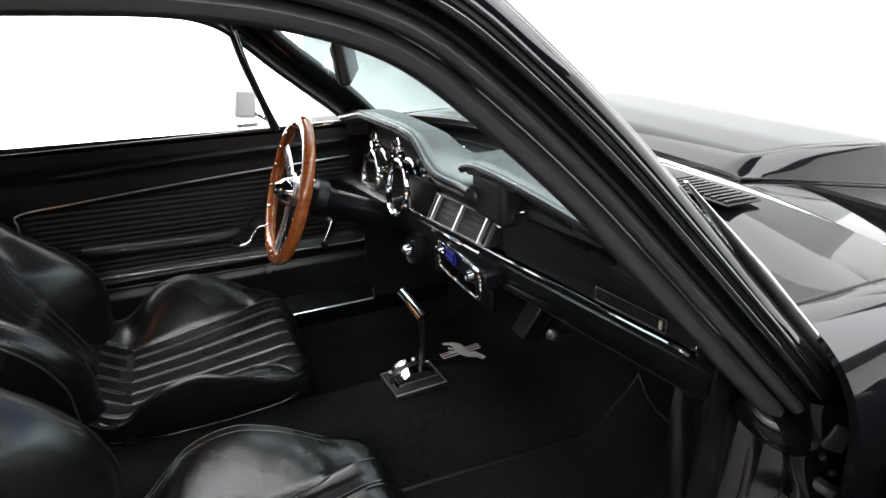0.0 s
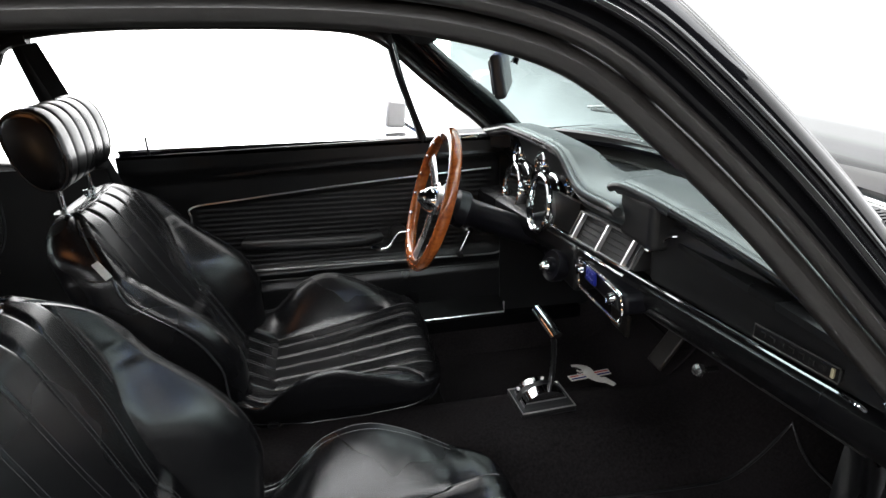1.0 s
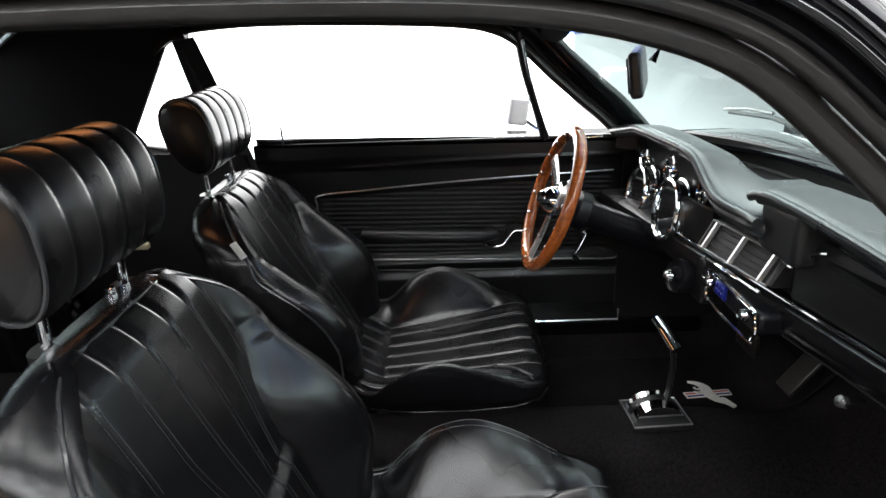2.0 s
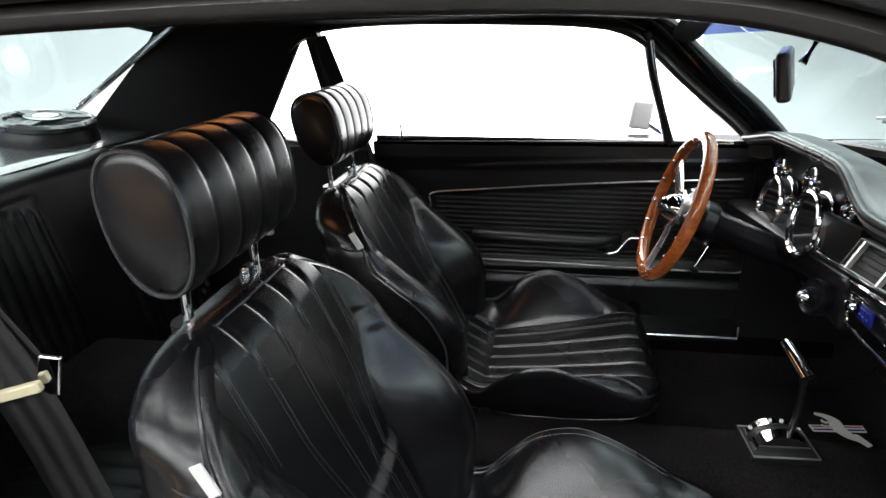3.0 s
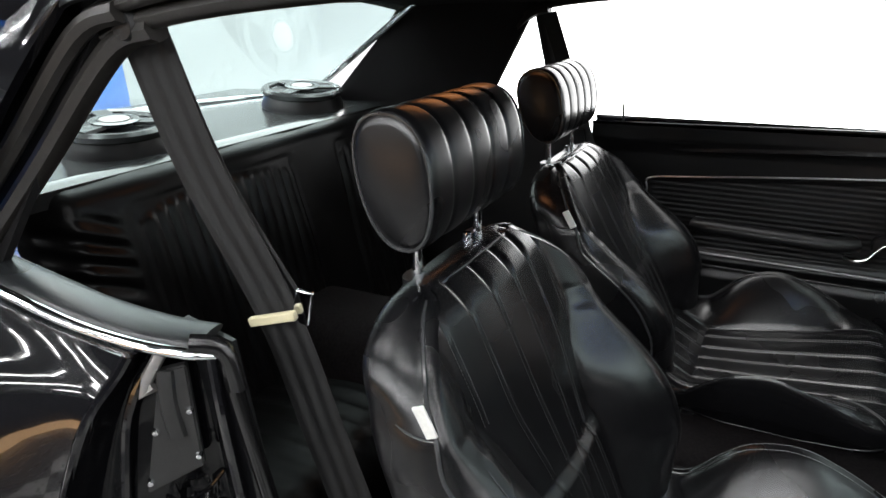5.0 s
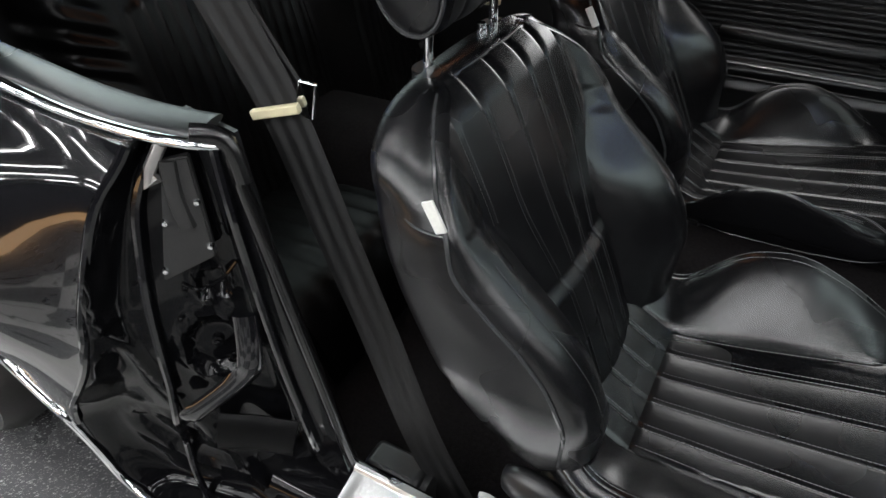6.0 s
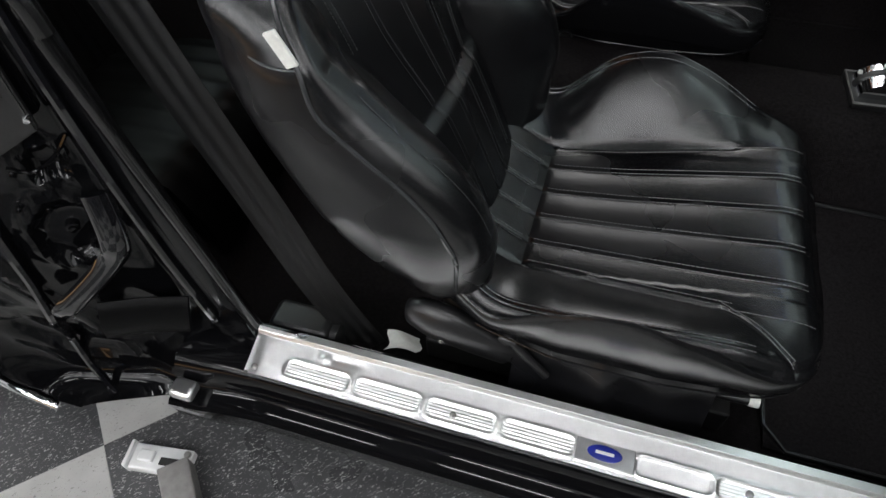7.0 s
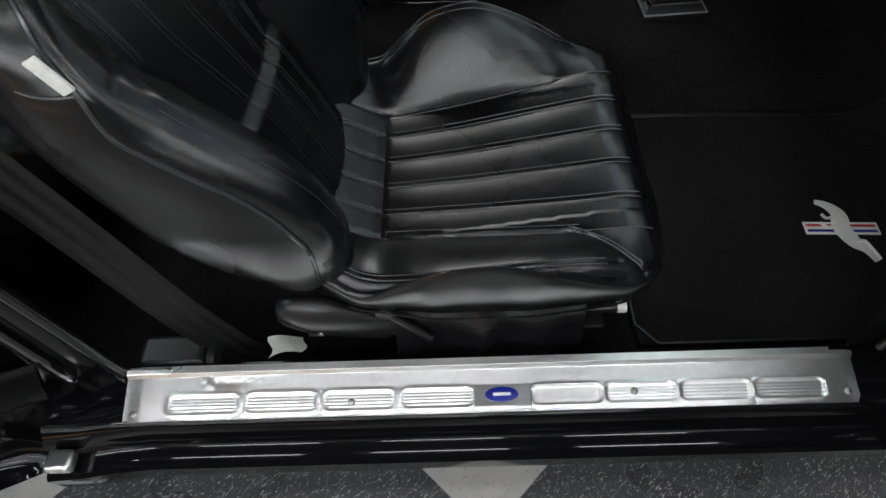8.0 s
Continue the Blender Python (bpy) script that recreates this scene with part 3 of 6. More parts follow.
def jamb_point(sign, u, z):
    """Door pillar face: u from the inner seal to the outer skin."""
    t = (z - 0.37) / 0.52
    inner = Vector((-0.245 - 0.059 * t, 0.663 + 0.013 * t, z))
    p = inner.lerp(Vector((front_edge(z), quarter_y(z), z)), u)
    edge = Vector(shut_point(z)) - Vector((front_edge(z), quarter_y(z), z))
    p += (edge + Vector((0.004, -0.006, 0))) * bump01((u - 0.5) / 0.5)
    p.z += max(0.0, 0.30 - z) * (1 - u) * 0.6
    nrm = Vector((0.62, 0.78, 0))
    dish = -0.035 * bump01(u / 0.22) * bump01((1 - u) / 0.18)
    bead = 0.010 * math.exp(-((u - 0.80 + 0.25 * math.sin(z * 5.5)) / 0.035) ** 2) - 0.012 * math.exp(-((u - 0.45) / 0.12) ** 2) * math.exp(-((z - 0.44) / 0.07) ** 2)
    ridge = 0.012 * math.exp(-((u - 0.13) / 0.04) ** 2)
    pocket = 0.0
    fade = bump01((z - 0.215) / 0.06)
    for cu, cz, ru, rz in ((0.42, 0.60, 0.17, 0.055), (0.70, 0.36, 0.16, 0.05), (0.36, 0.70, 0.10, 0.025)):
        d = math.hypot((u - cu) / ru, (z - cz) / rz)
        pocket += 0.006 * math.exp(-((d - 1.0) / 0.14) ** 2) - 0.012 * bump01((0.95 - d) / 0.3)
    p += nrm * (dish + bead + ridge + pocket) * fade
    return Vector((p.x, sign * p.y, p.z))


for s in (-1, 1):
    part("door_pillar", sheet(lambda u, v: jamb_point(s, u, 0.215 + 0.685 * v), steps(0, 1, 48), steps(0, 1, 60), 0.006, (-1, 0, 0)), JAMB, car)
    part("pillar_seal", sweep([(-0.236, s * 0.655, 0.362), (-0.258, s * 0.660, 0.52), (-0.281, s * 0.664, 0.68), (-0.303, s * 0.667, 0.83), (-0.309, s * 0.668, 0.885)], [(a * 0.009, b * 0.010) for a, b in circle(1, 10)], (0, 1, 0)), SATINBLACK, car, "black rubber door seal")
    part("pillar_inner", sheet(lambda u, v: (-0.25 - 0.06 * v - 0.10 * u, s * (0.65 - 0.02 * u), 0.25 + 0.65 * v), steps(0, 1, 4), steps(0, 1, 10), 0.006, (0, s, 0)), VINYL, car)

# belt line of the quarter: sill trim, bright moulding, inner ledge
for s in (-1, 1):
    line = [(-0.312, 0.672, 0.893), (-0.335, 0.698, 0.902), (-0.40, 0.715, 0.908), (-0.50, 0.722, 0.916), (-0.62, 0.722, 0.930), (-0.80, 0.715, 0.945)]
    pth = smooth_path([(x, s * y, z) for x, y, z in line], 12)
    part("belt_moulding", sweep(pth, [(0.004 + a * 0.009, -0.002 + b * 0.006) for a, b in circle(1, 14)], (0, 0, 1)), CHROME, car, "bright belt moulding")
    ledge = smooth_path([(x, s * (y - 0.034), z + 0.003) for x, y, z in line[1:]], 6)
    part("window_ledge", sweep(ledge, [(a * 0.028, b * 0.006) for a, b in circle(1, 14)], (0, 0, 1)), PAD, car, "black inner window ledge")
    part("pillar_cap", sweep(smooth_path([(-0.300, s * 0.668, 0.85), (-0.306, s * 0.668, 0.885), (-0.316, s * 0.674, 0.902), (-0.335, s * 0.69, 0.908)], 5), [(a * 0.012, b * 0.010) for a, b in circle(1, 10)], (0, s, 0.3)), SATINBLACK, car, "rubber cap on the pillar")
    part("quarter_trim", sheet(lambda u, v: (-0.33 - 0.60 * u, s * (0.665 - 0.05 * u), 0.30 + 0.60 * v + 0.03 * u * v), steps(0, 1, 8), steps(0, 1, 10), 0.008, (0, s, 0)), VINYL, car, "black vinyl quarter trim")

# fittings on the near door pillar
J = lambda u, z, off=0.0: jamb_point(-1, u, z) + Vector((0.62, -0.78, 0)) * off
tl, tr, br, bl = J(0.62, 0.875, 0.022), J(0.38, 0.88, 0.022), J(0.28, 0.755, 0.024), J(0.58, 0.728, 0.024)
bm = bmesh.new()
vs = [bm.verts.new(v) for v in (tl, tr, br, bl)]
fc = bm.faces.new(vs)
res = bmesh.ops.extrude_face_region(bm, geom=[fc])
for v in (g for g in res["geom"] if isinstance(g, bmesh.types.BMVert)):
    v.co += Vector((-0.62, 0.78, 0)) * 0.012
bmesh.ops.recalc_face_normals(bm, faces=bm.faces)
bmesh.ops.bevel(bm, geom=list(bm.edges), offset=0.002, segments=2, affect="EDGES")
plate = part("lock_cover", bm, GREYMETAL, car, "dull grey lock cover plate")
part("lock_rib", sweep(smooth_path([tl.lerp(tr, 0.25), tl.lerp(tr, 0.35).lerp(bl.lerp(br, 0.4), 0.3), tl.lerp(tr, 0.55).lerp(bl.lerp(br, 0.6), 0.62)], 5), [(a * 0.010, b * 0.006) for a, b in circle(1, 8)], (0.62, -0.78, 0)), GREYMETAL, plate)
for p in (tl.lerp(bl, 0.55).lerp(tr, 0.12), tr.lerp(br, 0.5).lerp(tl, 0.15), br.lerp(tl, 0.12), bl.lerp(tr, 0.1)):
    part("screw", lathe([(0, 0.0045), (0.003, 0.004), (0.0045, 0.001), (0.0045, -0.004)], 10, p, (0.62, -0.78, 0)), CHROME, plate, "bright screw head")
part("striker", sweep([J(0.66, 0.893, 0.02), J(0.70, 0.87, 0.024), J(0.66, 0.85, 0.024), J(0.60, 0.86, 0.024)], [(a * 0.007, b * 0.005) for a, b in circle(1, 8)], (0.62, -0.78, 0)), STEEL, car, "bare metal striker lug")
for off, a, b, uu in ((0.010, 0.24, 0.88, 0.78), (0.004, 0.40, 0.90, 0.12)):
    part("pillar_lip", sweep(smooth_path([J(uu - 0.10 * math.sin((z - a) / (b - a) * 3.14) * (uu > 0.5), z, off) for z in steps(a, b, 12)], 3), [(p * 0.006, q * 0.006) for p, q in circle(1, 8)], (0.62, -0.78, 0)), PAINT, car)
part("lock_cable", tube(smooth_path([J(0.50, 0.715, 0.012), J(0.42, 0.70, 0.02), J(0.30, 0.712, 0.016), J(0.20, 0.735, 0.008)], 5), 0.0022, 6), JAMB, car)
part("wedge_arm", sweep(smooth_path([J(0.22, 0.665, 0.024), J(0.25, 0.60, 0.032), J(0.33, 0.565, 0.034), J(0.60, 0.50, 0.03), J(0.62, 0.485, 0.024)], 5), [(a * 0.016, b * 0.007) for a, b in circle(1, 10)], (0.62, -0.78, 0)), PAINT, car, "glossy black bracket on the pillar")
part("bump_stop", sweep([J(0.55, 0.455, 0.028), J(0.38, 0.445, 0.032), J(0.20, 0.43, 0.03)], [(a * 0.038, b * 0.012) for a, b in circle(1, 12)], (0.62, -0.78, 0)), DARKVINYL, car, "black rubber bump stop")
for u, z, r in ((0.42, 0.60, 0.008), (0.38, 0.565, 0.006), (0.46, 0.635, 0.004), (0.55, 0.655, 0.003), (0.50, 0.70, 0.004), (0.30, 0.70, 0.003), (0.70, 0.52, 0.004), (0.35, 0.40, 0.003)):
    part("bolt", lathe([(0, 0.007), (r * 0.5, 0.006), (r * 0.6, 0.004), (r, 0.003), (r, -0.006)], 12, J(u, z, 0.002), (0.62, -0.78, 0)), JAMB, car, "black painted bolt")


# ---- sill and rocker ----
def rocker(sign):
    prof = [(0.640, 0.352), (0.652, 0.356), (0.722, 0.346), (0.729, 0.339), (0.732, 0.322), (0.734, 0.306), (0.740, 0.300), (0.764, 0.297), (0.769, 0.291), (0.764, 0.25), (0.752, 0.205), (0.738, 0.185), (0.70, 0.18), (0.64, 0.19)]
    rings = []
    for x in steps(-0.345, 1.0, 28):
        sag = 0.01 * bump01((-0.20 - x) / 0.14)
        rings.append([(x, sign * (y + sag * (y > 0.73)), z - sag) for y, z in prof])
    part("rocker", loft(rings), JAMB, car)
    part("rocker_seam", tube([(x, sign * 0.738, 0.303) for x in steps(-0.26, 0.80, 12)], 0.0035, 6), PAINT, car)


rocker(-1)
rocker(1)
part("sill_plug", box(-0.335, -0.298, -0.775, -0.745, 0.300, 0.320, 0.006), ALU, car, "bright worn end of the sill")


# ---- front seats ----
def ramp(s):
    """Starts at a crease, ends rounded."""
    s = min(1.0, max(0.0, s))
    return s * (1.5 - 0.5 * s * s)


def wing_edge(z):
    """Half width of the ribbed centre; the side wings start here."""
    return soft([(0.44, 0.104), (0.63, 0.110), (0.69, 0.118), (0.735, 0.132), (0.765, 0.150), (0.785, 0.162), (0.80, 0.166), (0.86, 0.158), (0.93, 0.150)], z, 0.016)


def seat_front(z, y):
    """x of the backrest's front surface."""
    c = soft([(0.44, 0.065), (0.58, 0.012), (0.70, -0.04), (0.82, -0.09), (0.93, -0.138), (0.96, -0.15)], z, 0.03)
    b = soft([(0.44, 0.03), (0.52, 0.066), (0.585, 0.096), (0.645, 0.102), (0.69, 0.089), (0.72, 0.070), (0.75, 0.048), (0.78, 0.031), (0.805, 0.021), (0.83, 0.016), (0.86, 0.011), (0.89, 0.004), (0.93, 0.0)], z, 0.018)
    w, e, a = seat_half(z), wing_edge(z), abs(y)
    inner = 1 - bump01((a - e + 0.012) / 0.012)
    lumbar = 0.010 * bump01((0.655 - z) / 0.022)
    t = min(1.0, max(0.0, (a - e) / max(0.05, w - 0.045 - e)))
    soften = bump01((z - 0.68) / 0.08)
    x = c + b * (ramp(t) * (1 - soften) + bump01(t) * soften) + lumbar * inner
    if a < e:
        x += 0.010 * (1 - (a / e) ** 2)
    return x


def seat_half(z):
    return soft([(0.44, 0.215), (0.52, 0.235), (0.62, 0.250), (0.72, 0.254), (0.77, 0.252), (0.81, 0.245), (0.84, 0.231), (0.862, 0.212), (0.88, 0.190), (0.898, 0.164), (0.911, 0.145), (0.922, 0.128)], z, 0.010)


def seat_back_x(z):
    return soft([(0.44, 0.0), (0.49, -0.035), (0.58, -0.10), (0.70, -0.145), (0.805, -0.178), (0.90, -0.205), (0.96, -0.212)], z, 0.03)


SEAMS = (-0.080, -0.027, 0.027, 0.080)
EDGE = 0.128  # half width of the ribbed centre of the cushion


def back_seam(sy, z):
    """Ribs of the backrest spread out towards the top."""
    return sy * (0.80 + 0.34 * bump01((z - 0.63) / 0.16))


def corner(z):
    """Radius of the bolster's outer front edge."""
    return 0.014 + 0.026 * bump01((0.82 - z) / 0.06)


def backrest_mesh():
    rings = []
    zs = steps(0.45, 0.62, 28) + steps(0.6225, 0.66, 16) + steps(0.665, 0.875, 52) + steps(0.878, 0.923, 18)
    for iz, z in enumerate(zs):
        w = seat_half(z)
        ring = []
        xb = seat_back_x(z)
        ny = 150
        R = corner(z)
        inset = 0.0
        if z > 0.885:
            a = (z - 0.885) / 0.040
            inset = 0.034 * (1 - math.sqrt(max(0, 1 - a * a)))
        if z < 0.48:
            a = (0.48 - z) / 0.03
            inset = max(inset, 0.02 * (1 - math.sqrt(max(0, 1 - a * a))))
        e = wing_edge(z)
        for i in range(ny + 1):
            y = (2 * i / ny - 1) * (w - R)
            x = seat_front(z, y) - inset
            a = abs(y)
            deep = 0.0016 + 0.0055 * bump01((z - 0.865) / 0.05)
            wide = 0.0026 + 0.004 * bump01((z - 0.87) / 0.05)
            for sy in SEAMS:
                x -= deep * math.exp(-((y - back_seam(sy, z)) / wide) ** 2)
            x -= deep * math.exp(-((a - 0.148) / wide) ** 2) * bump01((z - 0.77) / 0.02)
            groove = 0.004 * math.exp(-((a - e) / 0.0035) ** 2) * bump01((0.79 - z) / 0.06)
            if a > 0.14:
                groove += (0.0016 * math.exp(-((z - 0.806 + 0.10 * (a - 0.2)) / 0.005) ** 2) + 0.0010 * math.exp(-((z - 0.783 + 0.10 * (a - 0.2)) / 0.005) ** 2)) * bump01((a - 0.15) / 0.04)
            ring.append((x - groove, y, z))
        xs = seat_front(z, w) - inset
        w2 = w - inset * 0.8
        flare = 0.022 * bump01((z - 0.82) / 0.06)
        for j in range(1, 8):
            a = j / 8 * math.pi / 2
            ring.append((xs - R * (1 - math.cos(a)), w2 - R + R * math.sin(a), z))
        for j in range(10):
            t = j / 9
            ring.append((xs - R + (xb + inset + 0.03 - xs + R) * t, w2 + flare * t + 0.006 * math.sin(t * 3.14), z))
        for j in range(1, 7):
            a = j / 6 * math.pi / 2
            ring.append((xb + inset + 0.03 - 0.03 * math.sin(a), w2 + flare - 0.03 + 0.03 * math.cos(a), z))
        for j in range(1, 12):
            y = (w2 + flare - 0.03) * (1 - 2 * j / 12)
            ring.append((xb + inset - 0.01 * (1 - (y / w) ** 2), y, z))
        for j in range(6):
            a = j / 6 * math.pi / 2
            ring.append((xb + inset + 0.03 - 0.03 * math.cos(a), -w2 - flare + 0.03 - 0.03 * math.sin(a), z))
        for j in range(10):
            t = 1 - j / 9
            ring.append((xs - R + (xb + inset + 0.03 - xs + R) * t, -w2 - flare * t - 0.006 * math.sin(t * 3.14), z))
        for j in range(1, 8):
            a = (1 - j / 8) * math.pi / 2
            ring.append((xs - R * (1 - math.cos(a)), -w2 + R - R * math.sin(a), z))
        rings.append(ring)
    return loft(rings)


def cushion_half(x):
    return soft([(0.02, 0.20), (0.10, 0.238), (0.20, 0.257), (0.33, 0.257), (0.40, 0.249), (0.455, 0.241), (0.483, 0.228), (0.502, 0.205), (0.514, 0.172), (0.521, 0.130), (0.525, 0.09)], x, 0.008)


def fan(x):
    return 1 + 0.25 * bump01((x - 0.1) / 0.4)


def crest_y(x):
    """Where the side bolster is highest."""
    return cushion_half(x) - 0.020


def cushion_top(x, y):
    c = soft([(0.02, 0.508), (0.06, 0.486), (0.118, 0.452), (0.14, 0.449), (0.25, 0.462), (0.40, 0.486), (0.465, 0.497), (0.495, 0.494), (0.512, 0.478), (0.522, 0.455)], x, 0.010)
    b = soft([(0.02, 0.01), (0.08, 0.022), (0.105, 0.030), (0.13, 0.050), (0.16, 0.080), (0.20, 0.107), (0.25, 0.117), (0.29, 0.110), (0.36, 0.070), (0.43, 0.018), (0.465, 0.0), (0.52, 0.0)], x, 0.018)
    if y < 0:  # the outboard bolster is shaped low to fit the camera's view
        b = soft([(0.02, 0.01), (0.08, 0.022), (0.16, 0.042), (0.22, 0.052), (0.33, 0.050), (0.40, 0.032), (0.45, 0.008), (0.47, 0.0)], x, 0.018)
    a, w = abs(y), cushion_half(x)
    e, yc = min(EDGE * fan(x), 0.72 * w), crest_y(x)
    t = (a - e) / max(0.01, yc - e)
    z = c + 0.002
    if t < 0:
        z += -0.004 * (1 - (a / e) ** 2) + 0.0015 * abs(math.cos(math.pi * y / (0.0533 * fan(x)))) * bump01((x - 0.125) / 0.02)
    else:
        t = min(t, 1.0)
        z += b * t * (1.30 - 0.30 * t * t)
    if a > yc:
        z -= (0.016 + 0.16 * b) * ((a - yc) / (w - yc)) ** 2
    return z


def cushion_mesh():
    rings = []
    for x in [0.03 + 0.492 * (1 - (1 - s) ** 1.6) for s in steps(0, 1, 110)]:
        w = cushion_half(x)
        ring = []
        a = max(0.0, (x - 0.46) / 0.056)
        ny = 160
        low = 0.424 + 0.012 * a
        f = fan(x)
        inner = min(EDGE * f, 0.72 * w)
        for i in range(ny + 1):
            q = 2 * i / ny - 1
            # the grid follows the fanned seams
            if abs(q) <= 0.55:
                y = q / 0.55 * inner
            else:
                y = math.copysign(inner + (abs(q) - 0.55) / 0.45 * (w - 0.006 - inner), q)
            z = cushion_top(x, y)
            b = abs(y)
            for sy in SEAMS:
                z -= 0.0020 * math.exp(-((y - sy * f) / 0.003) ** 2)
            if b < EDGE:
                z -= 0.004 * math.exp(-((x - 0.125) / 0.005) ** 2) + 0.003 * bump01((x - 0.125) / 0.004) * 0.5
            z -= 0.0040 * math.exp(-((b - inner) / 0.004) ** 2) * bump01((0.42 - x) / 0.03)
            if x < 0.44:
                z -= 0.0018 * math.exp(-((b - crest_y(x) + 0.004) / 0.0035) ** 2)
            if x > 0.385 and y < 0:
                bend = inner + (w - inner) * min(1.0, (x - 0.385) / 0.09) ** 1.5
                z -= 0.0026 * math.exp(-((b - bend) / 0.0045) ** 2) * bump01((0.48 - x) / 0.01)
            ring.append((x, y, z))
        zs = cushion_top(x, w - 0.006)
        for sgn in (1, -1):
            rows = []
            for j in range(1, 16):
                t = j / 16
                ang = t * math.pi
                zz = zs + (low - zs) * (1 - math.cos(ang)) / 2
                out = 0.020 * math.sin(ang) ** 0.6 * (1 - 0.6 * t) - 0.004 * math.exp(-((t - 0.72) / 0.06) ** 2)
                rows.append((x, sgn * (w - 0.006 + out - 0.02 * t * t), zz))
            if sgn == 1:
                ring += rows
                for j in range(12):
                    ring.append((x, (w - 0.03) * (1 - 2 * j / 11), low))
            else:
                ring += rows[::-1]
        rings.append(ring)
    return loft(rings)


HEAD_Y, HEAD_HALF = -0.009, 0.134


def headrest_mesh():
    rings = []
    hw = HEAD_HALF
    for y in steps(-hw, hw, 96):
        e = (abs(y) - (hw - 0.020)) / 0.020
        s = 1.0
        if e > 0:
            s = 1 - 0.20 * (1 - math.sqrt(max(0, 1 - e * e)))
        # five soft rolls with a sewn valley between each two
        for sy in (-0.078, -0.026, 0.026, 0.078):
            d = abs(y - sy)
            s -= 0.028 * math.exp(-d / 0.010) + 0.022 * math.exp(-(d / 0.0035) ** 2)
        ring = []
        for k in range(48):
            a = 2 * math.pi * k / 48
            ca, sa = math.cos(a), math.sin(a)
            px = abs(ca) ** 0.86 * math.copysign(0.050 + 0.006 * sa, ca)
            pz = abs(sa) ** 0.86 * math.copysign(0.081, sa)
            lean = -0.10 * pz
            ring.append((-0.181 + px * s + lean, y + HEAD_Y, 1.051 + pz * s))
        rings.append(ring)
    return loft(rings)


def stitches(lines, normal_of, r=0.0007, dash=0.0042, gap=0.0022):
    """Rows of thread: short raised dashes along each line."""
    verts, faces = [], []
    for line in lines:
        run = 0.0
        for a, b in zip(line, line[1:]):
            a, b = Vector(a), Vector(b)
            d = b - a
            ln = d.length
            if ln < 1e-6:
                continue
            d /= ln
            pos = -run
            while pos < ln:
                s0, s1 = max(pos, 0), min(pos + dash, ln)
                if s1 - s0 > 0.001:
                    nrm = normal_of
                    side = d.cross(nrm).normalized() * r
                    up = nrm * r * 1.4
                    p, q = a + d * s0, a + d * s1
                    k = len(verts)
                    verts += [p - side, p + side, p + up, q - side, q + side, q + up]
                    faces += [(k, k + 3, k + 5, k + 2), (k + 1, k + 2, k + 5, k + 4), (k, k + 2, k + 1), (k + 3, k + 4, k + 5), (k, k + 1, k + 4, k + 3)]
                pos += dash + gap
            run = (ln - pos) if pos < ln else -(pos - ln)
            run = 0.0
    return make_mesh("stitches", verts, faces, False)


def cushion_line(y_of, xs):
    return [(x, y_of(x), cushion_top(x, y_of(x)) + 0.0004) for x in xs]


def back_line(y_of, zs):
    return [(seat_front(z, y_of(z)) + 0.0004, y_of(z), z) for z in zs]


